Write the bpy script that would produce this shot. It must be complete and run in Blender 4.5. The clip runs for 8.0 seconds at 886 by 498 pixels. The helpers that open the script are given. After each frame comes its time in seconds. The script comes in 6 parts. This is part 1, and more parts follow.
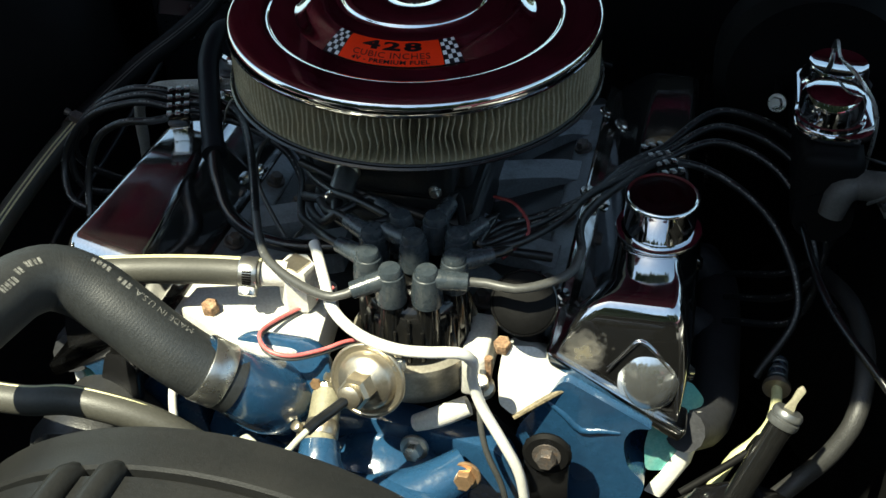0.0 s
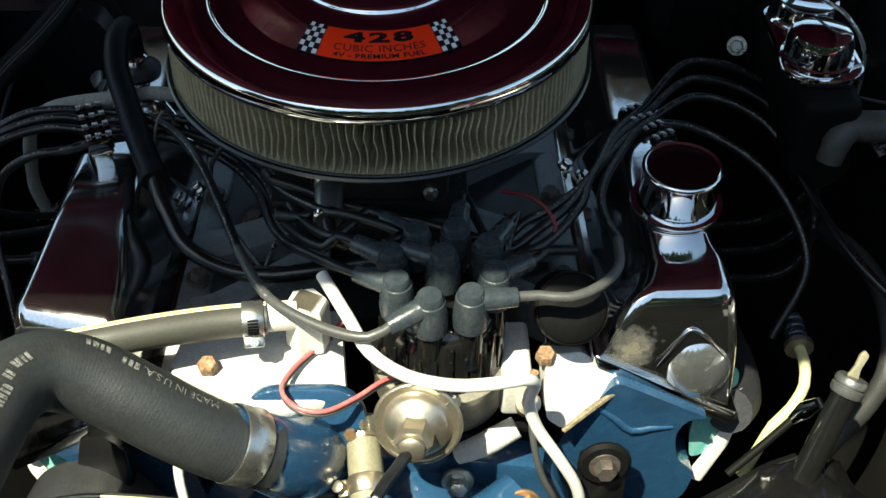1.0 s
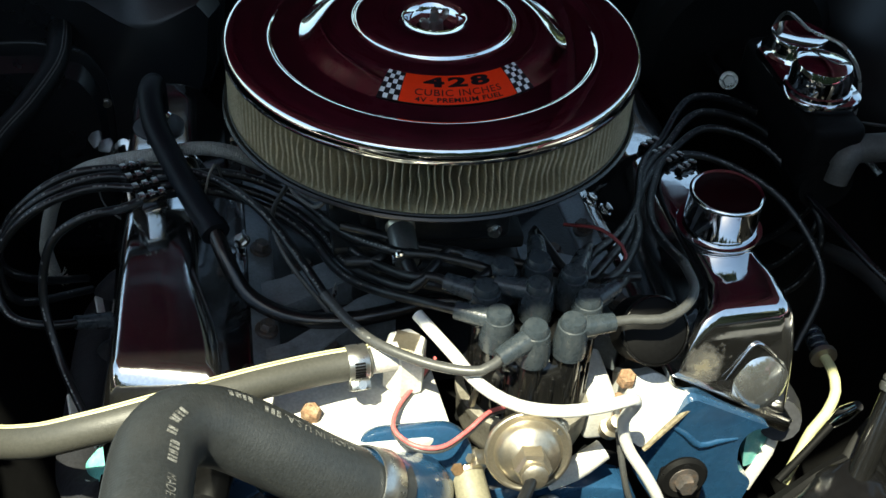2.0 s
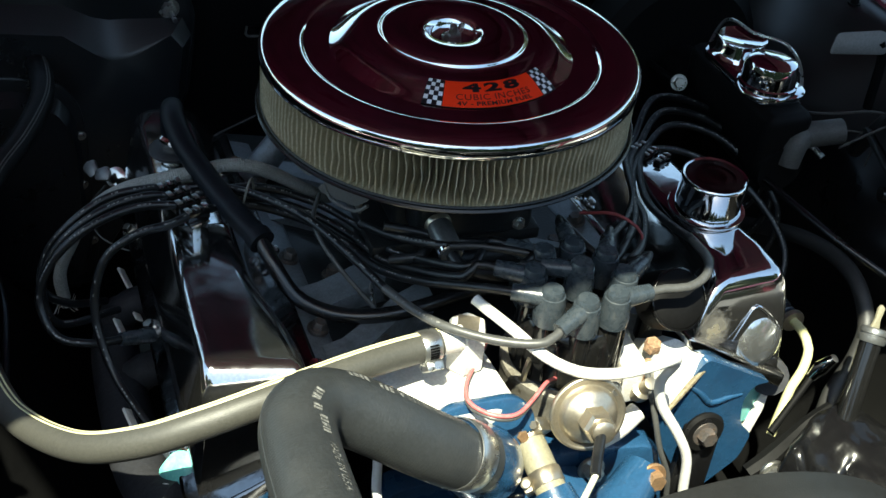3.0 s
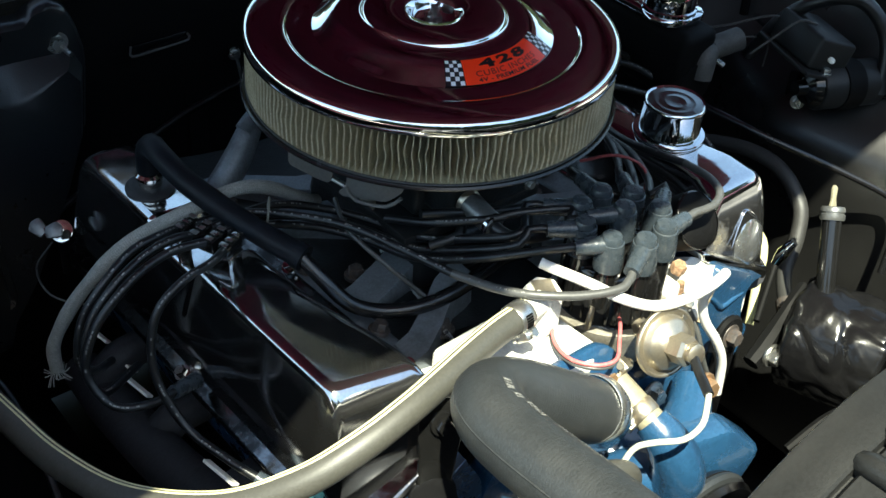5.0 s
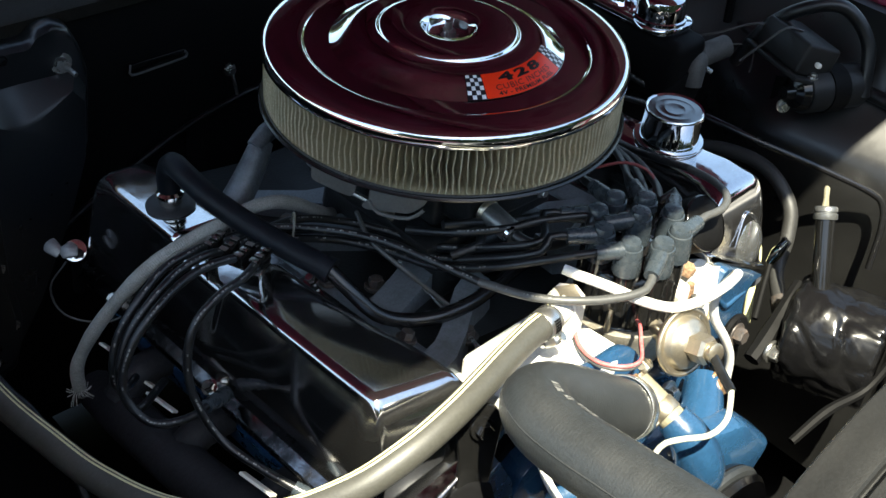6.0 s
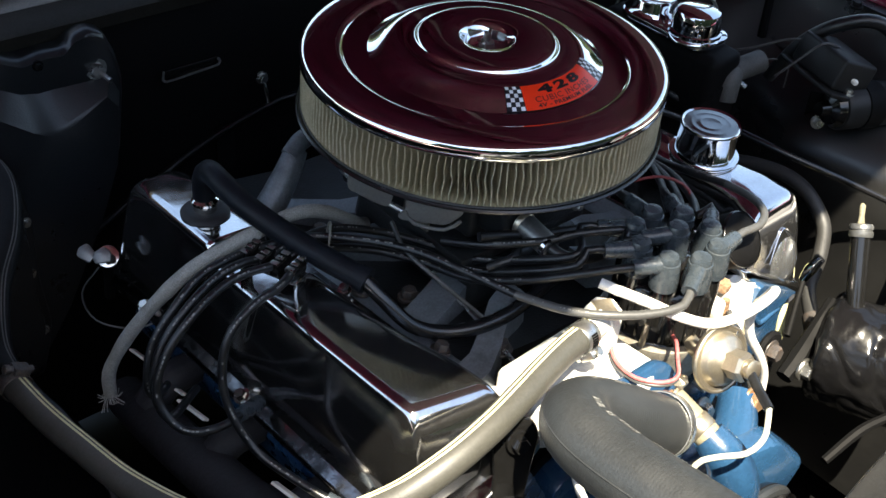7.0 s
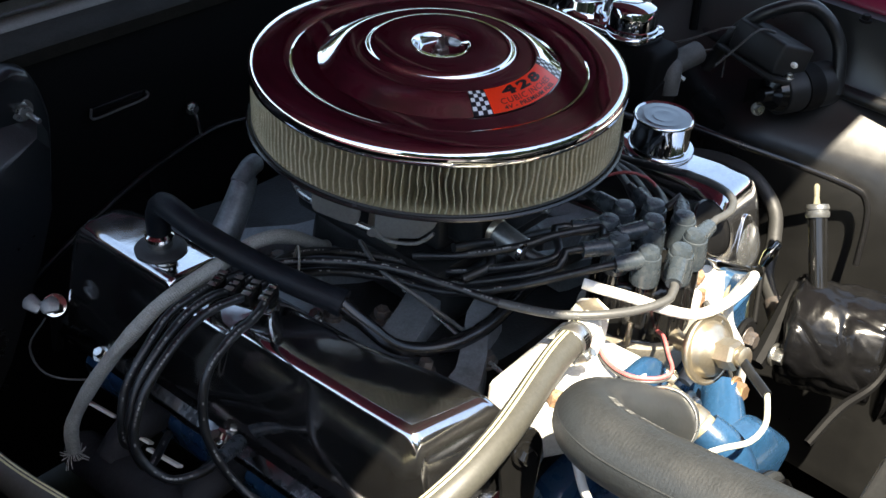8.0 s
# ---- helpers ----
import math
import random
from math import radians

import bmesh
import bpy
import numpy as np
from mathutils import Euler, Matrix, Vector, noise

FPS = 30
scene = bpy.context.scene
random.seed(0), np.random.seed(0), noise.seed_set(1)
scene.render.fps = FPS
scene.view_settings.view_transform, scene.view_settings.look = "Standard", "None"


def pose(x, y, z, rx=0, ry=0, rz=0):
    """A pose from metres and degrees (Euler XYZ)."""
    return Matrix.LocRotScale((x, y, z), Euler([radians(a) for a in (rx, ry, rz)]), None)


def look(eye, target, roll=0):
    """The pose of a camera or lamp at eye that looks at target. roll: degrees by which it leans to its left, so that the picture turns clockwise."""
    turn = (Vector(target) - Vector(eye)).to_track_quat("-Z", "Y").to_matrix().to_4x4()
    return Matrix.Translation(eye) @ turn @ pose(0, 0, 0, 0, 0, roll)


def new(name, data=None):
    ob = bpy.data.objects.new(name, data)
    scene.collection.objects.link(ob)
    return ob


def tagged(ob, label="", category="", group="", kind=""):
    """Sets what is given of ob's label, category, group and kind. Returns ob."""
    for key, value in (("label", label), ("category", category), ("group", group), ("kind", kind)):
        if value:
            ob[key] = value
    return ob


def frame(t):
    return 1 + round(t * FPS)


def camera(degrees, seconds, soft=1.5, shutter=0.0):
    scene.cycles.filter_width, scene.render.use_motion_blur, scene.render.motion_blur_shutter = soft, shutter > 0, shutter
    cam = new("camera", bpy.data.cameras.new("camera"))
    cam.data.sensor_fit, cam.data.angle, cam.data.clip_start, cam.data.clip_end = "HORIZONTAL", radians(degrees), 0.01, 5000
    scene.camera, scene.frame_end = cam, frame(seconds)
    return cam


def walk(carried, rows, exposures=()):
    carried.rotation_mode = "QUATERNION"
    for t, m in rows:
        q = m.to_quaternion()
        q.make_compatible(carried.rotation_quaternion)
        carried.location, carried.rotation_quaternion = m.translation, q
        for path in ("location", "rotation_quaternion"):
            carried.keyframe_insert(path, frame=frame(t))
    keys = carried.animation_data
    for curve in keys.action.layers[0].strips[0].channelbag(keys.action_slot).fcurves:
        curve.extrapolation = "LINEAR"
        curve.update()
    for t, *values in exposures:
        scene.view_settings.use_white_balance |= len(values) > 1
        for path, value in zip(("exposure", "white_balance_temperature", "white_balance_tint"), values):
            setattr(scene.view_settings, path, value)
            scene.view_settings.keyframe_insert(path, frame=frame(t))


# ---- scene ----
cam = camera(42.02, 8.0)
ROWS = [
    (0, 0.2522, -0.9542, 1.5107, 50.76, 1.00, 12.78),
    (0.3, 0.1752, -0.9441, 1.5117, 50.78, 0.39, 7.70),
    (0.5, 0.1315, -0.9273, 1.5046, 48.94, -0.08, 4.78),
    (0.8, 0.0692, -0.8749, 1.4935, 47.56, 0.18, 0.66),
    (1, 0.0325, -0.8480, 1.4864, 47.34, -0.53, -1.11),
    (1.3, -0.0126, -0.8328, 1.4794, 47.27, -2.27, -2.62),
    (1.5, -0.0480, -0.8356, 1.4768, 47.51, -2.66, -4.73),
    (1.8, -0.1185, -0.8422, 1.4843, 48.56, -3.41, -7.79),
    (2, -0.1647, -0.8582, 1.4887, 50.21, -3.23, -9.60),
    (2.2, -0.2119, -0.8710, 1.4851, 50.07, -3.56, -11.13),
    (3.3, -0.4015, -0.9025, 1.5023, 53.48, -5.19, -21.39),
    (3.5, -0.4235, -0.8864, 1.5000, 53.70, -4.85, -23.17),
    (3.8, -0.4623, -0.8619, 1.4986, 53.31, -4.93, -27.58),
    (4, -0.4895, -0.8420, 1.4946, 52.54, -4.17, -29.84),
    (4.3, -0.5259, -0.8117, 1.4979, 51.99, -4.61, -31.68),
    (4.5, -0.5517, -0.7973, 1.5009, 51.64, -4.79, -33.39),
    (4.7, -0.5881, -0.7795, 1.4989, 51.59, -4.28, -35.59),
    (5.8, -0.6959, -0.7203, 1.5137, 53.62, -4.77, -42.42),
    (6, -0.7030, -0.7206, 1.5152, 52.62, -4.41, -41.80),
    (6.3, -0.6979, -0.7136, 1.5102, 53.05, -5.53, -41.88),
    (6.5, -0.7070, -0.7210, 1.5168, 54.71, -5.01, -41.56),
    (6.8, -0.7106, -0.7113, 1.5140, 52.65, -4.47, -40.74),
    (7, -0.7149, -0.7038, 1.5115, 53.04, -4.73, -40.69),
    (7.3, -0.7283, -0.6843, 1.4987, 52.35, -4.26, -41.71),
    (7.5, -0.7402, -0.6696, 1.4930, 53.11, -4.09, -42.23),
    (7.8, -0.7450, -0.6535, 1.4811, 54.85, -4.41, -45.79),
    (8, -0.7463, -0.6430, 1.4760, 54.86, -3.51, -47.72),
]
walk(cam, [(t, pose(x, y, z, rx, ry, rz)) for t, x, y, z, rx, ry, rz in ROWS],
     [(0, 1.46, 7600, -4), (1.5, 1.55, 7600, -4), (3.5, 1.92, 7150, -4), (4.5, 2.02, 7150, -4), (6.0, 2.20, 7400, 3), (6.5, 2.25, 7600, 7), (8, 2.42, 7700, 9)])


# ---- light, world and exposure ----
SUN_DIR = Vector((-0.33, -0.41, 1.0)).normalized()
world = bpy.data.worlds.new("sky")
scene.world = world
world.use_nodes = True
_n = world.node_tree.nodes
_sky = _n.new("ShaderNodeTexSky")
_sky.sky_type = "NISHITA"
_sky.sun_disc = False
_sky.sun_elevation = math.asin(SUN_DIR.z)
_sky.sun_rotation = math.atan2(SUN_DIR.x, SUN_DIR.y)
_sky.air_density, _sky.dust_density = 1.0, 0.6
world.node_tree.links.new(_sky.outputs[0], _n["Background"].inputs[0])
_n["Background"].inputs[1].default_value = 0.118
sun = new("sun", bpy.data.lights.new("sun", "SUN"))
sun.data.energy, sun.data.angle, sun.data.color = 5.0, radians(0.55), (1.0, 0.965, 0.89)
sun.matrix_world = look(SUN_DIR * 8, (0, 0, 0))


# ---- materials ----
def mat(name, base, rough=0.5, metal=0.0, coat=0.0, spec=0.5, grain=0.12, grain_scale=400.0, stain=0.2, stain_scale=18.0,
        bump=0.0, bump_scale=600.0, rough_var=0.1, stain_color=None, stain_lo=0.48, stain_hi=0.75):
    """A surface with fine grain, larger stains and a little relief, in object space (metres)."""
    m = bpy.data.materials.new(name)
    m.use_nodes = True
    nt = m.node_tree
    p = nt.nodes["Principled BSDF"]
    L = nt.links.new
    tc = nt.nodes.new("ShaderNodeTexCoord")
    n1 = nt.nodes.new("ShaderNodeTexNoise")
    n1.inputs["Scale"].default_value, n1.inputs["Detail"].default_value = grain_scale, 3
    n2 = nt.nodes.new("ShaderNodeTexNoise")
    n2.inputs["Scale"].default_value, n2.inputs["Detail"].default_value = stain_scale, 6
    n2.inputs["Roughness"].default_value = 0.65
    L(tc.outputs["Object"], n1.inputs["Vector"])
    L(tc.outputs["Object"], n2.inputs["Vector"])
    dark = [c * (1 - grain) for c in base]
    light = [min(1, c * (1 + grain)) for c in base]
    r1 = nt.nodes.new("ShaderNodeValToRGB")
    r1.color_ramp.elements[0].position, r1.color_ramp.elements[1].position = 0.35, 0.65
    r1.color_ramp.elements[0].color, r1.color_ramp.elements[1].color = (*dark, 1), (*light, 1)
    L(n1.outputs["Fac"], r1.inputs["Fac"])
    r2 = nt.nodes.new("ShaderNodeMapRange")
    r2.inputs["From Min"].default_value, r2.inputs["From Max"].default_value = stain_lo, stain_hi
    r2.inputs["To Max"].default_value = stain
    L(n2.outputs["Fac"], r2.inputs["Value"])
    mx = nt.nodes.new("ShaderNodeMix")
    mx.data_type = "RGBA"
    sc = stain_color or [c * 0.45 for c in base]
    mx.inputs["B"].default_value = (*sc, 1)
    L(r1.outputs["Color"], mx.inputs["A"])
    L(r2.outputs["Result"], mx.inputs["Factor"])
    L(mx.outputs["Result"], p.inputs["Base Color"])
    rr = nt.nodes.new("ShaderNodeMapRange")
    rr.inputs["From Min"].default_value, rr.inputs["From Max"].default_value = 0.3, 0.75
    rr.inputs["To Min"].default_value, rr.inputs["To Max"].default_value = max(0.02, rough - rough_var * 0.5), min(1, rough + rough_var)
    L(n2.outputs["Fac"], rr.inputs["Value"])
    L(rr.outputs["Result"], p.inputs["Roughness"])
    p.inputs["Metallic"].default_value = metal
    p.inputs["Specular IOR Level"].default_value = spec
    p.inputs["Coat Weight"].default_value = coat
    p.inputs["Coat Roughness"].default_value = 0.06
    if bump:
        b = nt.nodes.new("ShaderNodeBump")
        n3 = nt.nodes.new("ShaderNodeTexNoise")
        n3.inputs["Scale"].default_value, n3.inputs["Detail"].default_value = bump_scale, 3
        L(tc.outputs["Object"], n3.inputs["Vector"])
        b.inputs["Strength"].default_value, b.inputs["Distance"].default_value = bump, 0.001
        L(n3.outputs["Fac"], b.inputs["Height"])
        L(b.outputs["Normal"], p.inputs["Normal"])
    return m


M = {}
M["chrome"] = mat("chrome", (0.68, 0.69, 0.71), 0.05, 1.0, grain=0.02, stain=0.15, stain_scale=30, rough_var=0.06, bump=0.05, bump_scale=45)
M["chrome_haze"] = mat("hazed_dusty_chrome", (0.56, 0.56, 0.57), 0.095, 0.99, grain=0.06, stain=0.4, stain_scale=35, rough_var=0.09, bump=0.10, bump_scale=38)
M["chrome_old"] = mat("worn_chrome", (0.62, 0.61, 0.58), 0.13, 1.0, grain=0.04, stain=0.5, stain_scale=26, rough_var=0.2, stain_color=(0.30, 0.24, 0.12), bump=0.1, bump_scale=70)
M["paper"] = mat("pleated_filter_paper", (0.37, 0.325, 0.215), 0.8, grain=0.12, stain=0.25, stain_scale=20, stain_color=(0.18, 0.16, 0.10), bump=0.2)
M["rubber"] = mat("black_rubber", (0.019, 0.0212, 0.0228), 0.46, grain=0.15, stain=0.45, stain_scale=22, stain_color=(0.033, 0.034, 0.034), bump=0.25, bump_scale=900)
M["hose"] = mat("grey_heater_hose_rubber", (0.048, 0.047, 0.040), 0.48, grain=0.1, stain=0.4, stain_scale=30, bump=0.2, bump_scale=900)
M["wire"] = mat("black_wire_jacket", (0.0062, 0.0070, 0.0082), 0.33, spec=0.45, grain=0.1, stain=0.5, stain_scale=45, stain_color=(0.026, 0.027, 0.027), bump=0.12)
# grey wires, and the sunlight painted onto the front plug wires
M["wire_grey"] = mat("grey_and_sunlit_wire_jacket", (0.055, 0.056, 0.055), 0.40, grain=0.1, stain=0.5, stain_scale=60, bump=0.1)
M["boot"] = mat("grey_rubber_boot", (0.026, 0.034, 0.041), 0.26, grain=0.12, stain=0.6, stain_scale=110, stain_color=(0.054, 0.061, 0.065), bump=0.25, bump_scale=500)
M["bakelite"] = mat("black_bakelite", (0.006, 0.006, 0.006), 0.13, grain=0.1, stain=0.3, stain_scale=60, stain_color=(0.014, 0.013, 0.012))
M["black"] = mat("gloss_black_paint", (0.006, 0.006, 0.0065), 0.22, grain=0.1, stain=0.4, stain_scale=12, stain_color=(0.012, 0.012, 0.012), bump=0.12, bump_scale=60)
M["satin"] = mat("satin_black_paint", (0.0035, 0.0035, 0.0037), 0.6, spec=0.10, grain=0.15, stain=0.5, stain_scale=9, stain_color=(0.007, 0.007, 0.0068), bump=0.2, bump_scale=120)
M["plastic"] = mat("dull_black_plastic", (0.0135, 0.014, 0.0142), 0.42, spec=0.25, grain=0.12, stain=0.6, stain_scale=9, stain_color=(0.019, 0.0188, 0.018), bump=0.15, bump_scale=700)
M["blue"] = mat("glossy_blue_engine_paint", (0.013, 0.050, 0.108), 0.24, coat=0.5, grain=0.1, stain=0.7, stain_scale=28, stain_color=(0.006, 0.025, 0.062), rough_var=0.2, bump=0.4, bump_scale=130)
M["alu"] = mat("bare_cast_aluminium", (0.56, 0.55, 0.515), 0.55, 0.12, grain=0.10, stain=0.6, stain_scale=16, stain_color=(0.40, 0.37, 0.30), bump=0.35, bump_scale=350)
# aluminium out of the sun, with its shade put into the base colour
M["alu_shade"] = mat("shaded_cast_aluminium", (0.016, 0.018, 0.0195), 0.34, 0.3, grain=0.15, stain=0.9, stain_scale=14, stain_color=(0.012, 0.012, 0.011), bump=0.35, bump_scale=300)
M["zinc"] = mat("yellow_zinc_plated_steel", (0.47, 0.42, 0.335), 0.33, 0.92, grain=0.06, stain=0.5, stain_scale=45, stain_color=(0.46, 0.37, 0.24), bump=0.1)
M["steel"] = mat("bare_steel", (0.50, 0.50, 0.48), 0.28, 0.95, grain=0.06, stain=0.5, stain_scale=60, stain_color=(0.22, 0.19, 0.14), bump=0.1)
M["copper"] = mat("coppery_bolt", (0.48, 0.30, 0.17), 0.35, 0.8, grain=0.1, stain=0.5, stain_scale=120, stain_color=(0.2, 0.12, 0.07), bump=0.2)
M["dark_bolt"] = mat("dark_phosphate_bolt", (0.10, 0.09, 0.085), 0.45, 0.6, grain=0.2, stain=0.6, stain_scale=150, stain_color=(0.20, 0.12, 0.07), bump=0.3)
M["rust"] = mat("rusty_fitting", (0.20, 0.115, 0.065), 0.9, 0.0, grain=0.4, stain=0.7, stain_scale=160, stain_color=(0.42, 0.34, 0.22), bump=1.0, bump_scale=350)
M["white_wire"] = mat("white_vinyl_loom", (0.62, 0.61, 0.58), 0.4, grain=0.03, stain=0.35, stain_scale=40, stain_color=(0.5, 0.46, 0.38))
M["nylon"] = mat("yellowed_nylon_tube", (0.44, 0.45, 0.38), 0.35, grain=0.05, stain=0.5, stain_scale=60, stain_color=(0.24, 0.23, 0.17))
M["red_wire"] = mat("pinkish_red_wire", (0.50, 0.11, 0.11), 0.42, grain=0.1, stain=0.4, stain_scale=90, stain_color=(0.65, 0.32, 0.3))
M["teal"] = mat("turquoise_paint", (0.13, 0.42, 0.38), 0.4, grain=0.1, stain=0.5, stain_scale=50, stain_color=(0.45, 0.52, 0.45), bump=0.3, bump_scale=150)
M["chalk"] = mat("chalky_white_paint", (0.72, 0.70, 0.64), 0.6, grain=0.06, stain=0.4, stain_scale=50, stain_color=(0.45, 0.42, 0.35), bump=0.3)
M["worn_ink"] = mat("worn_white_print", (0.21, 0.21, 0.20), 0.6, grain=0.3, grain_scale=900, stain=0.9, stain_scale=300, stain_color=(0.03, 0.03, 0.028), stain_lo=0.4, stain_hi=0.6)
M["yellow"] = mat("yellow_stripe_ink", (0.54, 0.51, 0.30), 0.5, grain=0.08, stain=0.3, stain_scale=90)
M["orange"] = mat("orange_red_decal_vinyl", (1.0, 0.040, 0.008), 0.3, grain=0.03, stain=0.08, stain_scale=40)
M["ink"] = mat("black_decal_ink", (0.008, 0.007, 0.010), 0.3, grain=0.05, stain=0.1)
M["white_ink"] = mat("white_decal_ink", (0.80, 0.82, 0.84), 0.35, grain=0.02, stain=0.1)
M["body_red"] = mat("dark_red_car_paint", (0.16, 0.010, 0.034), 0.25, coat=0.8, grain=0.05, stain=0.2, stain_scale=6)
M["hood_red"] = mat("satin_red_hood_lining", (0.165, 0.018, 0.058), 0.28, spec=0.5, grain=0.06, stain=0.8, stain_scale=7, stain_color=(0.045, 0.006, 0.018))
M["apron"] = mat("dusty_black_inner_fender_paint", (0.0075, 0.0075, 0.0075), 0.30, spec=0.50, grain=0.12, stain=0.8, stain_scale=6, stain_color=(0.0125, 0.0124, 0.012), rough_var=0.15, bump=0.25, bump_scale=25)
M["tan"] = mat("faded_tan_plastic", (0.13, 0.125, 0.105), 0.5, grain=0.08, stain=0.5, stain_scale=80)
M["bypass"] = mat("aged_tan_rubber_hose", (0.20, 0.185, 0.13), 0.5, grain=0.12, stain=0.6, stain_scale=60, stain_color=(0.13, 0.115, 0.08), bump=0.3, bump_scale=500)
M["plate"] = mat("grey_oily_steel", (0.13, 0.13, 0.128), 0.45, 0.3, grain=0.1, stain=0.7, stain_scale=20, stain_color=(0.15, 0.145, 0.13), bump=0.2, bump_scale=300)
M["asphalt"] = mat("weathered_asphalt", (0.052, 0.051, 0.049), 0.85, grain=0.3, grain_scale=120, stain=0.4, stain_scale=1.2, bump=0.6, bump_scale=150)
M["yellow_tube"] = mat("pale_yellow_painted_tube", (0.50, 0.49, 0.27), 0.4, grain=0.06, stain=0.4, stain_scale=70, stain_color=(0.4, 0.36, 0.22))
M["sleeve"] = mat("grey_woven_sleeve", (0.30, 0.30, 0.275), 0.75, grain=0.25, grain_scale=900, stain=0.45, stain_scale=40, bump=0.6, bump_scale=900)
M["dip_blue"] = mat("dark_blue_vinyl_cap", (0.010, 0.018, 0.032), 0.28, grain=0.1, stain=0.3, stain_scale=90)
M["runner"] = mat("grey_cast_runner", (0.20, 0.222, 0.240), 0.40, 0.45, grain=0.1, stain=0.75, stain_scale=18, stain_color=(0.03, 0.03, 0.028), bump=0.3, bump_scale=250)
M["cowl_dust"] = mat("dusty_brown_black_paint", (0.020, 0.018, 0.015), 0.6, spec=0.2, grain=0.2, stain=0.6, stain_scale=25, stain_color=(0.009, 0.0085, 0.008), bump=0.2)
M["dark_red_wire"] = mat("dull_red_wire", (0.16, 0.018, 0.02), 0.5, grain=0.1, stain=0.4, stain_scale=90)
M["leaves"] = mat("dark_far_foliage", (0.030, 0.042, 0.018), 0.8, spec=0.2, grain=0.5, grain_scale=2.5, stain=0.7, stain_scale=0.5, stain_color=(0.010, 0.014, 0.007), bump=1.0, bump_scale=3.0)
M["gasket"] = mat("dirty_tan_gasket", (0.16, 0.13, 0.08), 0.7, grain=0.3, stain=0.8, stain_scale=120, stain_color=(0.03, 0.025, 0.02), bump=0.6, bump_scale=300)
M["heater_plastic"] = mat("dusty_moulded_black_plastic", (0.011, 0.0125, 0.0145), 0.30, spec=0.55, grain=0.15, stain=0.7, stain_scale=12, stain_color=(0.007, 0.008, 0.009), bump=0.2, bump_scale=500)
M["strip"] = mat("dull_pale_strip", (0.065, 0.064, 0.060), 0.6, grain=0.15, stain=0.6, stain_scale=30, bump=0.1)
M["shelf"] = mat("dusty_grey_brown_paint", (0.22, 0.207, 0.19), 0.6, grain=0.15, stain=0.6, stain_scale=14, stain_color=(0.24, 0.22, 0.195), bump=0.2)
M["reservoir"] = mat("dusty_creased_black_paint", (0.0045, 0.0045, 0.005), 0.17, spec=0.30, grain=0.15, stain=0.7, stain_scale=30, stain_color=(0.009, 0.009, 0.0088), rough_var=0.12, bump=0.2, bump_scale=40)
M["steering_hose"] = mat("dusty_grey_hose_rubber", (0.024, 0.024, 0.0235), 0.5, grain=0.12, stain=0.5, stain_scale=40, bump=0.4, bump_scale=700)
M["zinc_dull"] = mat("dull_grey_plated_can", (0.15, 0.155, 0.155), 0.35, 0.7, grain=0.08, stain=0.6, stain_scale=60, stain_color=(0.10, 0.10, 0.09), bump=0.1)
M["dark_case"] = mat("oily_dark_alloy", (0.045, 0.046, 0.048), 0.35, 0.5, grain=0.15, stain=0.7, stain_scale=25, stain_color=(0.015, 0.015, 0.014), bump=0.3)
M["screen"] = mat("olive_grey_wire_screen", (0.24, 0.215, 0.13), 0.5, 0.3, grain=0.1, stain=0.3, stain_scale=40)
M["dull_silver"] = mat("hazy_silver_pressing", (0.58, 0.60, 0.61), 0.12, 0.93, grain=0.06, stain=0.4, stain_scale=60, stain_color=(0.42, 0.42, 0.40), rough_var=0.2, bump=0.15, bump_scale=90)
M["bowl"] = mat("tan_grey_cast_bowl", (0.27, 0.25, 0.21), 0.42, 0.5, grain=0.12, stain=0.7, stain_scale=40, stain_color=(0.10, 0.085, 0.06), bump=0.3, bump_scale=250)
M["driver_chrome"] = mat("polished_chrome_with_worn_patches", (0.62, 0.62, 0.63), 0.045, 0.99, grain=0.05, stain=0.3, stain_scale=35, rough_var=0.10, bump=0.10, bump_scale=38)
# chrome whose dark reflection is put into the base colour
M["dark_chrome"] = mat("chrome_with_dark_reflection", (0.16, 0.165, 0.17), 0.12, 1.0, grain=0.08, stain=0.5, stain_scale=60, rough_var=0.15, bump=0.1, bump_scale=60)
M["dark_flange"] = mat("dark_blotched_chrome_edge", (0.20, 0.20, 0.205), 0.16, 1.0, grain=0.1, stain=0.95, stain_scale=24, stain_color=(0.03, 0.03, 0.03), stain_lo=0.42, stain_hi=0.6, rough_var=0.3, bump=0.4, bump_scale=90)
M["vent_rubber"] = mat("matt_blue_black_rubber", (0.0042, 0.0055, 0.0080), 0.5, spec=0.18, grain=0.1, stain=0.6, stain_scale=26, stain_color=(0.014, 0.020, 0.028), bump=0.2)
# paler paper for the ridge strips that imitate caught light
M["lit_ridge"] = mat("lit_ridge_filter_paper", (0.56, 0.51, 0.38), 0.8, grain=0.15, stain=0.4, stain_scale=40)
M["rear_hose"] = mat("black_rear_hose_rubber", (0.0055, 0.006, 0.0065), 0.5, spec=0.2, grain=0.12, stain=0.5, stain_scale=30, bump=0.3, bump_scale=600)
M["dusty_iron"] = mat("dusty_grey_cast_iron", (0.021, 0.022, 0.026), 0.6, 0.0, spec=0.3, grain=0.2, stain=0.8, stain_scale=22, stain_color=(0.016, 0.016, 0.017), bump=0.6, bump_scale=160)
M["core"] = mat("dark_radiator_core", (0.012, 0.012, 0.012), 0.6, grain=0.2, stain=0.4)


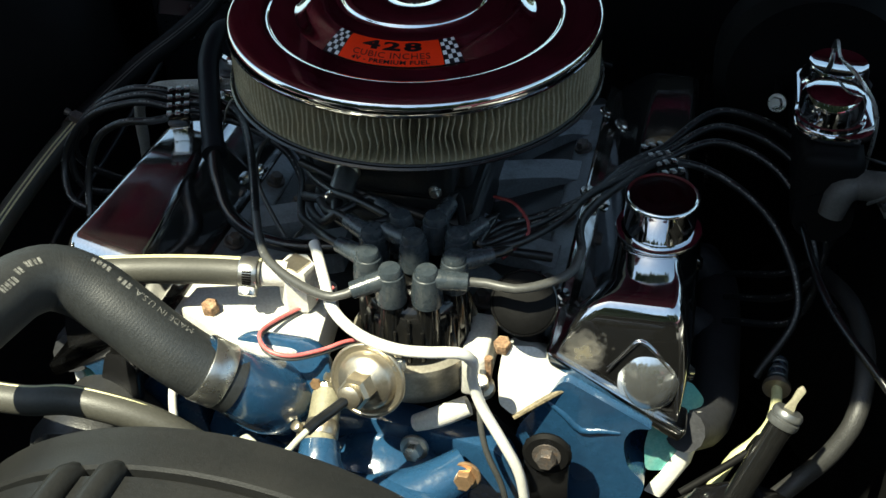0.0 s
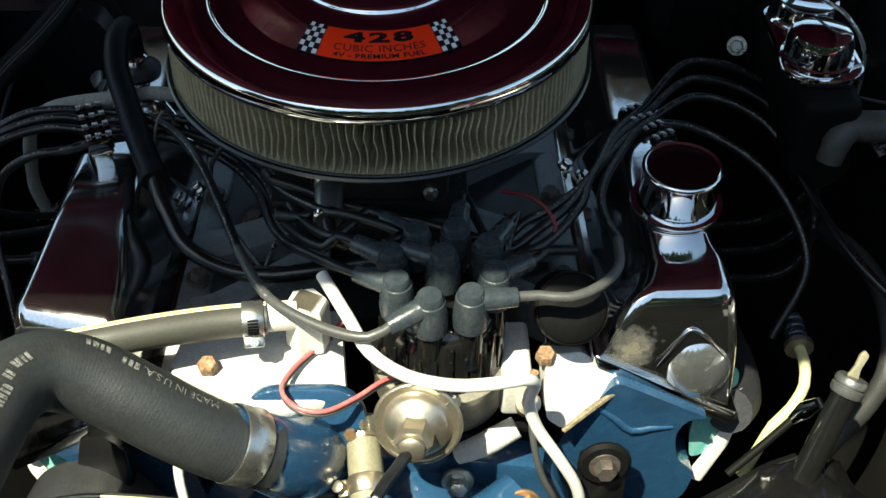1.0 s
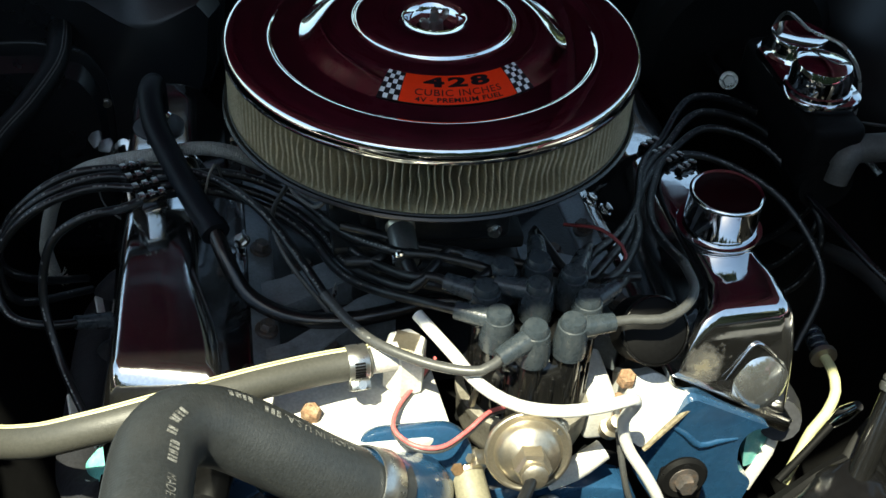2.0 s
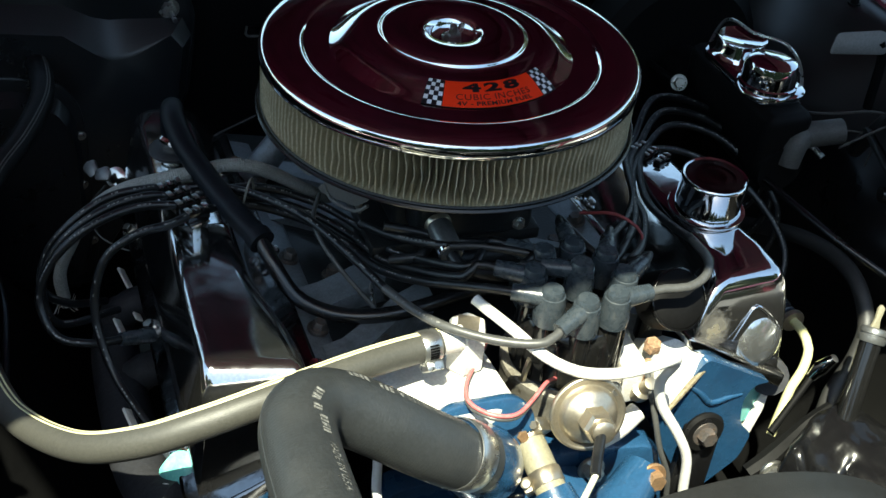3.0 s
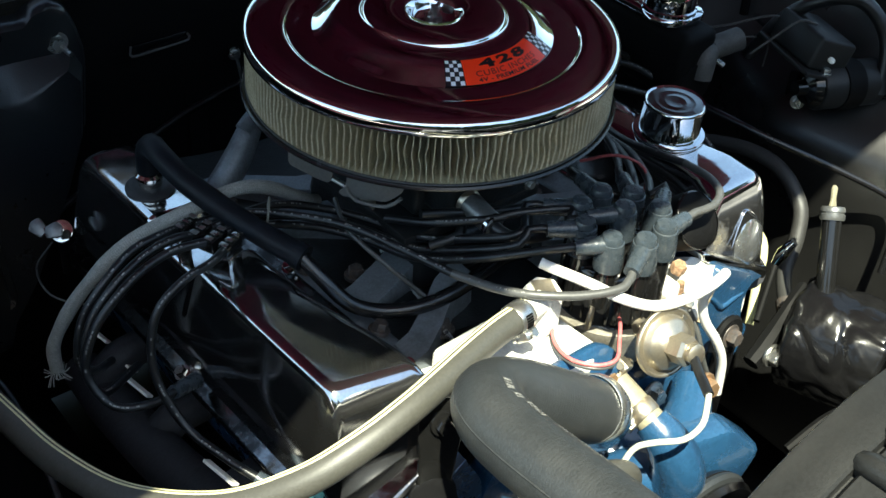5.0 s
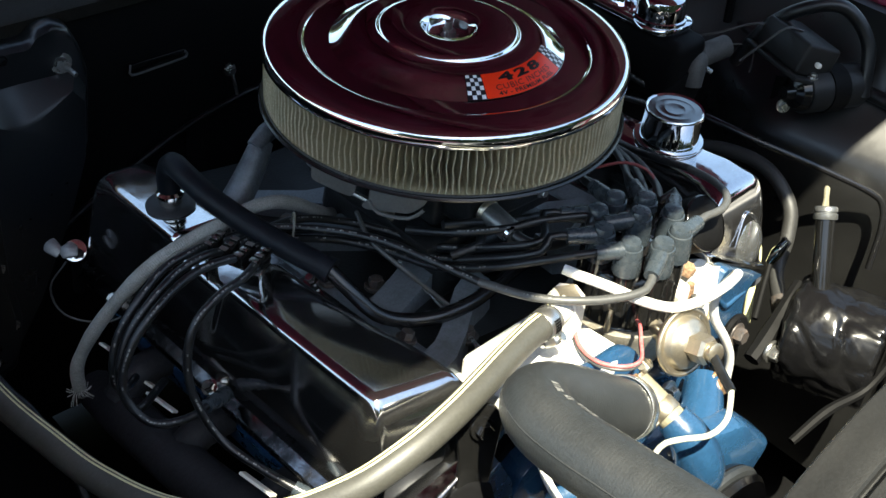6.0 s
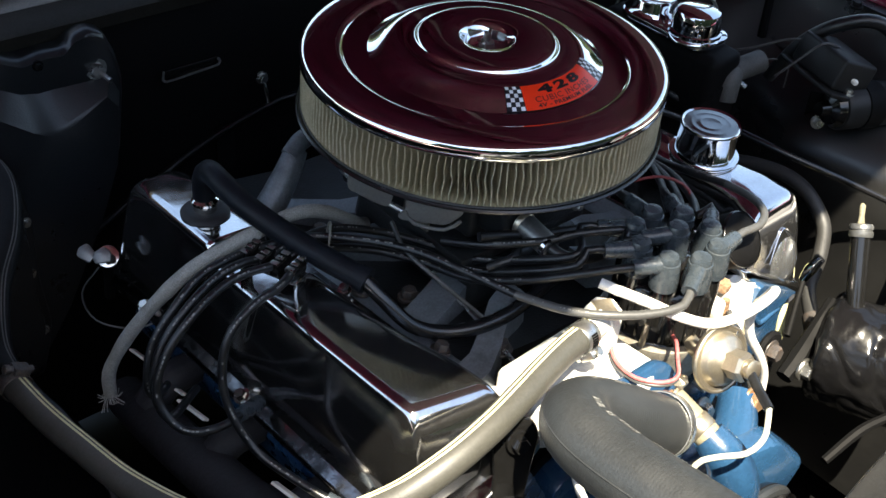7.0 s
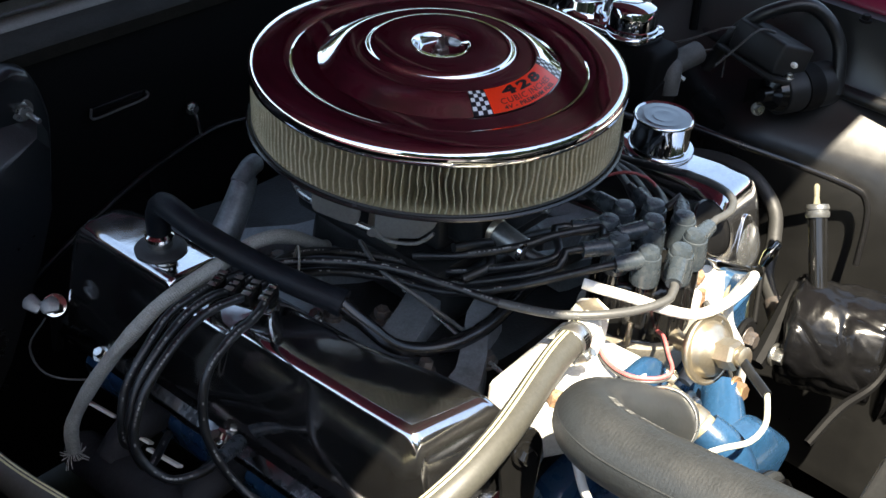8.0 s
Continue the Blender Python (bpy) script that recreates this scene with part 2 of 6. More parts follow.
def ribbed(m, scale, strength, distance=0.0006):
    """Adds fine ribs along the mapped V direction to a material."""
    nt = m.node_tree
    p = nt.nodes["Principled BSDF"]
    uv = nt.nodes.new("ShaderNodeUVMap")
    w = nt.nodes.new("ShaderNodeTexWave")
    w.wave_type, w.bands_direction = "BANDS", "X"
    w.inputs["Scale"].default_value, w.inputs["Distortion"].default_value = scale, 0.6
    b = nt.nodes.new("ShaderNodeBump")
    b.inputs["Strength"].default_value, b.inputs["Distance"].default_value = strength, distance
    nt.links.new(uv.outputs[0], w.inputs["Vector"])
    nt.links.new(w.outputs["Fac"], b.inputs["Height"])
    if p.inputs["Normal"].is_linked:
        nt.links.new(p.inputs["Normal"].links[0].from_socket, b.inputs["Normal"])
    nt.links.new(b.outputs["Normal"], p.inputs["Normal"])


def worn_spot(m, at, radius, color, rough, metal):
    """Adds one ragged patch of worn plating round a point of the thing."""
    nt = m.node_tree
    p = nt.nodes["Principled BSDF"]
    L = nt.links.new
    tc = nt.nodes.new("ShaderNodeTexCoord")
    ns = nt.nodes.new("ShaderNodeTexNoise")
    ns.inputs["Scale"].default_value, ns.inputs["Detail"].default_value = 170.0, 8
    L(tc.outputs["Object"], ns.inputs["Vector"])
    away = nt.nodes.new("ShaderNodeVectorMath")
    away.operation = "DISTANCE"
    away.inputs[1].default_value = at
    L(tc.outputs["Object"], away.inputs[0])
    rag = nt.nodes.new("ShaderNodeMath")
    rag.operation = "MULTIPLY_ADD"
    rag.inputs[1].default_value, rag.inputs[2].default_value = radius * 1.3, -radius * 0.65
    L(ns.outputs["Fac"], rag.inputs[0])
    total = nt.nodes.new("ShaderNodeMath")
    L(away.outputs["Value"], total.inputs[0])
    L(rag.outputs[0], total.inputs[1])
    fade = nt.nodes.new("ShaderNodeMapRange")
    fade.inputs["From Min"].default_value, fade.inputs["From Max"].default_value = radius, 0.0
    L(total.outputs[0], fade.inputs["Value"])
    mx = nt.nodes.new("ShaderNodeMix")
    mx.data_type = "RGBA"
    mx.inputs["B"].default_value = (*color, 1)
    L(p.inputs["Base Color"].links[0].from_socket, mx.inputs["A"])
    L(fade.outputs["Result"], mx.inputs["Factor"])
    L(mx.outputs["Result"], p.inputs["Base Color"])
    mr = nt.nodes.new("ShaderNodeMix")
    mr.inputs["B"].default_value = rough
    L(p.inputs["Roughness"].links[0].from_socket, mr.inputs["A"])
    L(fade.outputs["Result"], mr.inputs["Factor"])
    L(mr.outputs["Result"], p.inputs["Roughness"])
    bare = nt.nodes.new("ShaderNodeMapRange")
    bare.inputs["To Min"].default_value, bare.inputs["To Max"].default_value = p.inputs["Metallic"].default_value, metal
    L(fade.outputs["Result"], bare.inputs["Value"])
    L(bare.outputs["Result"], p.inputs["Metallic"])


worn_spot(M["driver_chrome"], (0.2007, -0.2320, 0.8101), 0.022, (0.46, 0.41, 0.30), 0.34, 0.70)
ribbed(M["rubber"], 110.0, 0.065)
ribbed(M["sleeve"], 150.0, 0.5, 0.0008)


# ---- building helpers ----
def thing(name, at, label="", category="", group="", kind=""):
    ob = new(name)
    ob.empty_display_size = 0.02
    ob.location = at
    return tagged(ob, label, category, group, kind)


def finish(ob, material, smooth=38):
    me = ob.data
    me.materials.append(material)
    me.polygons.foreach_set("use_smooth", [True] * len(me.polygons))
    if smooth < 180:
        me.set_sharp_from_angle(angle=radians(smooth))
    me.update()
    return ob


def part(name, bm, material, parent=None, label="", smooth=38, category="", kind="", group=""):
    """Links a bmesh, in world coordinates, as one mesh object under a thing or a part (or as a thing of its own)."""
    me = bpy.data.meshes.new(name)
    bm.to_mesh(me)
    bm.free()
    ob = new(name, me)
    finish(ob, material, smooth)
    if parent:
        ob.parent = parent
        if parent.type == "EMPTY":
            ob.matrix_parent_inverse = Matrix.Translation(-Vector(parent.location))
    return tagged(ob, label, category, group, kind)


def spline(points, step=0.008):
    """A smooth line through points (Catmull-Rom), at even steps."""
    P = [Vector(p) for p in points]
    P = [P[0] * 2 - P[1], *P, P[-1] * 2 - P[-2]]
    out = []
    for i in range(1, len(P) - 2):
        a, b, c, d = P[i - 1:i + 3]
        n = max(2, int((c - b).length / step))
        for k in range(n):
            t = k / n
            out.append(0.5 * ((2 * b) + (c - a) * t + (2 * a - 5 * b + 4 * c - d) * t * t + (3 * b - a - 3 * c + d) * t ** 3))
    out.append(P[-2].copy())
    return out


def frames_along(pts):
    T = [(pts[min(i + 1, len(pts) - 1)] - pts[max(i - 1, 0)]).normalized() for i in range(len(pts))]
    up = Vector((0, 0, 1)) if abs(T[0].z) < 0.9 else Vector((1, 0, 0))
    N = (up - T[0] * up.dot(T[0])).normalized()
    res = []
    for t in T:
        N = (N - t * N.dot(t)).normalized()
        res.append((t, N, t.cross(N)))
    return res


def tube(points, radius, seg=12, step=0.008, bm=None, caps=True, hollow=0.0, smooth_path=True):
    """A round bar or hose along a line; radius may be a list, one for each given point, or a function of the share of the way."""
    bm = bm or bmesh.new()
    uvl = bm.loops.layers.uv.verify()
    pts = spline(points, step) if smooth_path else [Vector(p) for p in points]
    fr = frames_along(pts)
    rings, dist, d = [], [], 0.0
    for i, (p, (t, n, b)) in enumerate(zip(pts, fr)):
        u = i / max(1, len(pts) - 1)
        if callable(radius):
            r = radius(u)
        elif isinstance(radius, (list, tuple)):
            x = u * (len(radius) - 1)
            k = min(int(x), len(radius) - 2)
            r = radius[k] + (radius[k + 1] - radius[k]) * (x - k)
        else:
            r = radius
        if i:
            d += (p - pts[i - 1]).length
        dist.append(d)
        rings.append([bm.verts.new(p + (n * math.cos(2 * math.pi * k / seg) + b * math.sin(2 * math.pi * k / seg)) * r) for k in range(seg)])
    for i in range(len(rings) - 1):
        for k in range(seg):
            f = bm.faces.new((rings[i][k], rings[i][(k + 1) % seg], rings[i + 1][(k + 1) % seg], rings[i + 1][k]))
            for lp, (dd, kk) in zip(f.loops, ((dist[i], k), (dist[i], k + 1), (dist[i + 1], k + 1), (dist[i + 1], k))):
                lp[uvl].uv = (dd, kk / seg)
    if caps:
        bm.faces.new(list(reversed(rings[0])))
        bm.faces.new(rings[-1])
    bmesh.ops.recalc_face_normals(bm, faces=bm.faces[:])
    return bm


def lathe(profile, seg=48, m=None, bm=None, arc=(0.0, 2 * math.pi)):
    """Turns a profile of (radius, height) round the z axis, placed by the pose m."""
    bm = bm or bmesh.new()
    m = m or Matrix()
    closed = abs(arc[1] - arc[0] - 2 * math.pi) < 1e-6
    n = seg if closed else seg + 1
    rings = []
    for r, h in profile:
        if r < 1e-6:
            v = bm.verts.new(m @ Vector((0, 0, h)))
            rings.append([v] * n)
        else:
            rings.append([bm.verts.new(m @ Vector((r * math.cos(arc[0] + (arc[1] - arc[0]) * k / seg), r * math.sin(arc[0] + (arc[1] - arc[0]) * k / seg), h))) for k in range(n)])
    for a, b in zip(rings, rings[1:]):
        for k in range(n if closed else n - 1):
            q = [a[k], a[(k + 1) % n], b[(k + 1) % n], b[k]]
            q = [v for i, v in enumerate(q) if v not in q[:i]]
            if len(q) > 2:
                bm.faces.new(q)
    bmesh.ops.recalc_face_normals(bm, faces=bm.faces[:])
    return bm


def box(size, m, bevel=0.002, seg=2, bm=None, taper=1.0):
    """A box with rounded edges, its middle placed by the pose m; taper narrows its top."""
    tmp = bmesh.new()
    bmesh.ops.create_cube(tmp, size=1.0)
    for v in tmp.verts:
        k = taper if v.co.z > 0 else 1.0
        v.co = Vector((v.co.x * size[0] * k, v.co.y * size[1] * k, v.co.z * size[2]))
    if bevel:
        bmesh.ops.bevel(tmp, geom=tmp.edges[:], offset=bevel, segments=seg, affect="EDGES", profile=0.5)
    tmp.transform(m)
    return merge(tmp, bm)


def merge(tmp, bm):
    if bm is None:
        return tmp
    me = bpy.data.meshes.new("tmp")
    tmp.to_mesh(me)
    tmp.free()
    bm.from_mesh(me)
    bpy.data.meshes.remove(me)
    return bm


def toward(at, way, up=(0, 0, 1)):
    """A pose at a place whose z axis points along way."""
    q = Vector(way).to_track_quat("Z", "Y")
    return Matrix.Translation(at) @ q.to_matrix().to_4x4()


def prism(outline, depth, m, bevel=0.0015, bm=None):
    """A plate cut to an outline in its own xy plane, of the given depth along z."""
    tmp = bmesh.new()
    vs = [tmp.verts.new((x, y, 0)) for x, y in outline]
    f = tmp.faces.new(vs)
    r = bmesh.ops.extrude_face_region(tmp, geom=[f])
    for v in r["geom"]:
        if isinstance(v, bmesh.types.BMVert):
            v.co.z += depth
    bmesh.ops.recalc_face_normals(tmp, faces=tmp.faces[:])
    if bevel:
        bmesh.ops.bevel(tmp, geom=tmp.edges[:], offset=bevel, segments=2, affect="EDGES", profile=0.5)
    tmp.transform(m)
    return merge(tmp, bm)


def hex_bolt(at, way, size, parent, material, washer=True, name="bolt", label=""):
    """A hexagon head with a chamfer and a flange washer."""
    m = toward(at, way)
    prof = [(size * 0.5 * k, h) for k, h in ((1.0, 0), (1.0, size * 0.5), (0.85, size * 0.62), (0, size * 0.62))]
    bm = lathe(prof, 6, m)
    if washer:
        lathe([(0, -0.002), (size * 0.72, -0.002), (size * 0.74, 0.0), (size * 0.70, size * 0.1), (0, size * 0.1)], 20, m, bm)
    return part(name, bm, material, parent, label, smooth=30)


def loft(sections, bm=None, close=True, cap=True):
    bm = bm or bmesh.new()
    rows = [[bm.verts.new(p) for p in s] for s in sections]
    n = len(rows[0])
    for a, b in zip(rows, rows[1:]):
        for k in range(n if close else n - 1):
            bm.faces.new((a[k], a[(k + 1) % n], b[(k + 1) % n], b[k]))
    if cap and close:
        bm.faces.new(list(reversed(rows[0])))
        bm.faces.new(rows[-1])
    bmesh.ops.recalc_face_normals(bm, faces=bm.faces[:])
    return bm


def rounded(poly, r, n=4):
    """A closed outline with its corners rounded; r may be one for each corner."""
    out = []
    c = len(poly)
    for i in range(c):
        a, b, d = Vector(poly[i - 1]), Vector(poly[i]), Vector(poly[(i + 1) % c])
        ri = r[i] if isinstance(r, (list, tuple)) else r
        u, v = (a - b), (d - b)
        k = min(ri, u.length * 0.45, v.length * 0.45)
        p, q = b + u.normalized() * k, b + v.normalized() * k
        for j in range(n + 1):
            t = j / n
            out.append(((1 - t) ** 2 * p + 2 * t * (1 - t) * b + t * t * q)[:])
    return out


def letters(body, size, spacing=1.0, bold=0.0):
    """Flat letters as (points, faces), centred on the origin."""
    cu = bpy.data.curves.new("t", "FONT")
    cu.body, cu.size, cu.align_x, cu.align_y, cu.space_character, cu.offset, cu.resolution_u = body, size, "CENTER", "CENTER", spacing, bold, 3
    ob = new("t", cu)
    bpy.context.view_layer.update()
    me = ob.evaluated_get(bpy.context.evaluated_depsgraph_get()).to_mesh()
    pts = [v.co.copy() for v in me.vertices]
    fcs = [tuple(p.vertices) for p in me.polygons]
    bpy.data.objects.remove(ob)
    bpy.data.curves.remove(cu)
    return pts, fcs


def bent(pts, fcs, fn, bm=None):
    bm = bm or bmesh.new()
    vs = [bm.verts.new(fn(p.x, p.y)) for p in pts]
    for f in fcs:
        try:
            bm.faces.new([vs[i] for i in f])
        except ValueError:
            pass
    return bm


def screw_clamp(parent, at, way, radius, width, material, screw_turn=0.0, label="steel hose clamp with a worm screw", slots=0):
    """A band round a hose with its worm-screw housing."""
    m = toward(at, way)
    w = width / 2
    clamp = part("hose_clamp", lathe([(radius, -w), (radius + 0.0008, -w), (radius + 0.0014, -w + 0.001), (radius + 0.0014, w - 0.001), (radius + 0.0008, w), (radius, w), (radius, -w)], 40, m), material, parent, label)
    c = math.cos(screw_turn), math.sin(screw_turn)
    hm = m @ Matrix.Translation((c[0] * (radius + 0.004), c[1] * (radius + 0.004), 0)) @ Matrix.Rotation(screw_turn, 4, "Z")
    part("screw_housing", box((0.008, 0.016, width * 0.95), hm, 0.0015), material, clamp)
    sm = hm @ Matrix.Rotation(radians(90), 4, "X")
    part("screw", lathe([(0, -0.012), (0.0035, -0.012), (0.0035, 0.011), (0.0046, 0.011), (0.0046, 0.016), (0.0025, 0.017), (0, 0.0165)], 12, sm), material, clamp)
    for k in range(slots):
        a = screw_turn + 0.7 + k * 0.16
        sl = m @ Matrix.Translation((math.cos(a) * (radius + 0.0016), math.sin(a) * (radius + 0.0016), 0)) @ Matrix.Rotation(a, 4, "Z")
        part("band_slot", box((0.0006, 0.0016, width * 0.5), sl, 0), M["satin"], clamp)
    return clamp


# ---- the place: ground, car body round the bay ----
def slab(name, size, m, material, label, bevel=0.003, category=""):
    return part(name, box(size, m, bevel), material, None, label, kind="structure", category=category)


ground = bmesh.new()
bmesh.ops.create_grid(ground, x_segments=8, y_segments=8, size=400.0)
part("ground", ground, M["asphalt"], None, "grey weathered asphalt under and round the car", kind="structure", category="ground")
FIRE_Y = 0.45


def tree_line():
    """Unseen trees added all round the car to darken its reflections, lower to the passenger side: clumps of foliage
    with an uneven top.
    """
    rnd = random.Random(5)
    bm = bmesh.new()
    for k in range(176):
        a = radians(205 + 358 * k / 175) + rnd.uniform(-0.02, 0.02)
        R = rnd.uniform(15.5, 18.5)
        h = rnd.uniform(8.0, 10.5) * (1.0 if k < 58 else 0.36 if k < 118 else 0.17)
        for j in range(5):
            z = h * (0.12 + 0.19 * j)
            w = rnd.uniform(0.9, 1.5) * (1.15 - 0.12 * j)
            tmp = bmesh.new()
            bmesh.ops.create_icosphere(tmp, subdivisions=2, radius=1.0)
            for v in tmp.verts:
                d = 1 + 0.45 * noise.noise(v.co * 2.2 + Vector((k, j, 0)))
                v.co = Vector((v.co.x * w * d, v.co.y * w * d, v.co.z * h * 0.15 * d))
            tmp.transform(Matrix.Translation((R * math.cos(a) + rnd.uniform(-0.6, 0.6), R * math.sin(a) + rnd.uniform(-0.6, 0.6), z)))
            merge(tmp, bm)
    part("backdrop_trees", bm, M["leaves"], None, "unseen dark green trees added round the car to darken reflections", smooth=180, kind="structure", category="trees")


tree_line()


def firewall():
    bm = box((1.5, 0.02, 0.62), pose(0, FIRE_Y + 0.01, 0.60), 0.004)
    ob = part("wall_firewall", bm, M["satin"], None, "black painted steel firewall behind the engine", kind="structure", category="wall")
    # pressed ribs
    for x in (-0.02, 0.16, 0.30):
        part("pressed_rib", box((0.03, 0.008, 0.30), pose(x, FIRE_Y - 0.001, 0.55), 0.003), M["satin"], ob)
    return ob


firewall()
cowl = part("trim_cowl", loft([[(x, y, z) for y, z in ((FIRE_Y - 0.012, 0.887), (FIRE_Y - 0.016, 0.904), (FIRE_Y - 0.006, 0.910), (FIRE_Y + 0.03, 0.911), (FIRE_Y + 0.03, 0.887))] for x in (-0.74, -0.3, 0.3, 0.74)]),
            M["cowl_dust"], None, "dusty dull black cowl lip along the top of the firewall", kind="structure", category="trim")
slab("trim_cowl_shelf", (1.5, 0.090, 0.012), pose(0, 0.5285, 0.897), M["shelf"], "pale dusty grey-brown shelf behind the cowl lip", 0.003, "trim")
# added blocker: keeps bright ground and low sky out of the chrome
slab("wall_cowl", (1.5, 0.02, 0.35), pose(0, 0.585, 0.895), M["satin"], "black wall added behind the cowl shelf to block light and reflections", 0.004, "wall")
part("trim_cowl_edge", tube([(-0.74, FIRE_Y + 0.05, 0.921), (-0.3, FIRE_Y + 0.05, 0.921), (0.0, FIRE_Y + 0.05, 0.921), (0.74, FIRE_Y + 0.05, 0.921)], 0.0026, 10, 0.2), M["strip"], None, "pale worn edge strip behind the cowl lip", kind="structure", category="trim")
part("trim_cowl_panel", loft([[(x, y, z) for y, z in ((FIRE_Y + 0.075, 0.958), (FIRE_Y + 0.08, 0.968), (FIRE_Y + 0.45, 1.02), (FIRE_Y + 0.45, 1.0), (FIRE_Y + 0.08, 0.95))] for x in (-0.74, 0, 0.74)]),
     M["body_red"], None, "dark red painted cowl panel below the windscreen", kind="structure", category="trim")


def apron(side):
    """The inner fender, with a flange, a shock tower bulge and rows of small bolts."""
    x = 0.60 * side
    sec = []
    for y in np.linspace(-0.62, 0.45, 44):
        rail = 0.13 if side > 0 else 0.30
        bulge = 0.10 * math.exp(-((y - 0.20) / 0.16) ** 2)
        if side > 0:
            # the driver side swells into the wheel house ahead of the shock tower
            f = 1 - min(1.0, max(0.0, (y + 0.04) / 0.14))
            e = 0.35 * min(0.13, max(-0.05, y + 0.23))
            house = [(0.600, 0.93), (0.598, 0.895), (0.604 - e, 0.848), (0.590 - e, 0.830), (0.562 - e, 0.806), (0.538 - e, 0.785), (0.524 - e * 0.8, 0.762), (0.517 - e * 0.5, 0.70), (0.508, 0.62), (0.500, 0.46)]
        else:
            f, house = 0.0, [(0, 0)] * 10
        tower = [(0.600 - bulge * 0.2, 0.93), (0.580 - bulge * 0.35, 0.905), (0.576 - bulge * 0.6, 0.865), (0.572 - bulge * 0.85, 0.84), (0.570 - bulge, 0.82), (0.568 - bulge * 1.05, 0.79), (0.565 - bulge * 1.1, 0.74), (0.562 - bulge * 1.15, 0.68), (0.560 - bulge * 1.2, 0.62), (0.44 - bulge, 0.46)]
        sec.append([(side * (a[0] + (b[0] - a[0]) * f), y, a[1] + (b[1] - a[1]) * f) for a, b in zip(tower, house)]
                   + [(x - side * rail, y, 0.36), (x - side * rail, y, 0.34), (x + side * 0.02, y, 0.34), (x + side * 0.02, y, 0.93)])
    nm = "wall_apron_driver" if side > 0 else "wall_apron_passenger"
    ob = part(nm, loft(sec), M["apron"] if side > 0 else M["satin"], None, ("gloss" if side > 0 else "dull") + " black inner fender panel with a shock tower bulge", smooth=60, kind="structure", category="wall")
    for i in range(9):
        hex_bolt((x - side * 0.012, -0.5 + i * 0.11, 0.93), (0, 0, 1), 0.011, ob, M["satin"])
    return ob


apron(1)
apron(-1)


def fender(side):
    x = 0.62 * side
    sec = [[(x, y, 0.935), (x + side * 0.02, y, 0.955), (x + side * 0.16, y, 0.95), (x + side * 0.25, y, 0.90), (x + side * 0.28, y, 0.75), (x + side * 0.27, y, 0.25), (x + side * 0.26, y, 0.25), (x + side * 0.22, y, 0.89), (x, y, 0.93)]
           for y in (-0.95, -0.4, 0.1, 0.6)]
    part("fender_driver" if side > 0 else "fender_passenger", loft(sec), M["body_red"], None, "glossy dark red front fender beside the engine bay", smooth=50, kind="structure", category="fender")


fender(1)
fender(-1)

# the open hood, hinged at the cowl
HOOD_A, HOOD_B = Vector((0, 0.505, 1.135)), Vector((0, -0.597, 1.72))


def hood():
    ob = thing("hood", HOOD_A, "open dark red hood standing over the engine", "hood")
    d = HOOD_B - HOOD_A
    n = Vector((0, d.z, -d.y)).normalized()
    up = n if n.z > 0 else -n
    sec = []
    for x in np.linspace(-0.80, 0.80, 13):
        crown = 0.035 * (1 - (x / 0.80) ** 2)
        row = []
        for t in (0, 0.25, 0.5, 0.75, 1.0):
            row.append(HOOD_A + d * t * (1 - 0.05 * (x / 0.80) ** 2) + Vector((x, 0, 0)) + up * (crown + 0.018 * math.sin(math.pi * t)))
        for t in (1.0, 0.75, 0.5, 0.25, 0):
            row.append(HOOD_A + d * t * (1 - 0.05 * (x / 0.80) ** 2) + Vector((x, 0, 0)) + up * (crown - 0.012 + 0.018 * math.sin(math.pi * t)))
        sec.append([v[:] for v in row])
    part("hood_skin", loft(sec), M["hood_red"], ob, smooth=50)
    for x in (-0.62, -0.24, 0.24, 0.62):
        pts = [HOOD_A + d * t * 0.93 + Vector((x * (1 - 0.2 * t), 0, 0)) + up * (0.035 * (1 - (x / 0.80) ** 2) - 0.02) for t in (0.05, 0.5, 0.95)]
        part("brace_rib", tube(pts, 0.018, 8, 0.1), M["hood_red"], ob)
    for t in (0.04, 0.96):
        pts = [HOOD_A + d * t * (1 - 0.05 * (x / 0.80) ** 2) + Vector((x, 0, 0)) + up * (0.035 * (1 - (x / 0.80) ** 2) - 0.02) for x in (-0.76, -0.38, 0, 0.38, 0.76)]
        part("brace_rib", tube(pts, 0.02, 8, 0.1), M["hood_red"], ob)


hood()

# bay floor and radiator support
slab("floor_bay", (1.3, 1.15, 0.02), pose(0, -0.08, 0.27), M["satin"], "dark oily splash pan below the engine", 0.002, "floor")
slab("wall_radiator_support", (1.24, 0.03, 0.42), pose(0, -0.745, 0.52), M["satin"], "black radiator support panel at the front of the bay", 0.003, "wall")


# unseen header, added so that low forward reflections turn dark
part("trim_front_header", loft([[(x, y, z) for y, z in ((-0.728, 0.895), (-0.735, 0.925), (-0.78, 0.935), (-1.02, 0.925), (-1.06, 0.88), (-1.05, 0.86), (-0.74, 0.88))] for x in (-0.66, 0.0, 0.66)]),
     M["black"], None, "unseen black panel across the car front, added for dark reflections", kind="structure", category="trim")
slab("wall_grille", (1.3, 0.03, 0.5), pose(0, -1.03, 0.62), M["satin"], "black grille panel at the front of the car", 0.004, "wall")


# ---- engine block, heads and front covers ----
SLOPE = -0.0875


def ez(y):
    return SLOPE * y


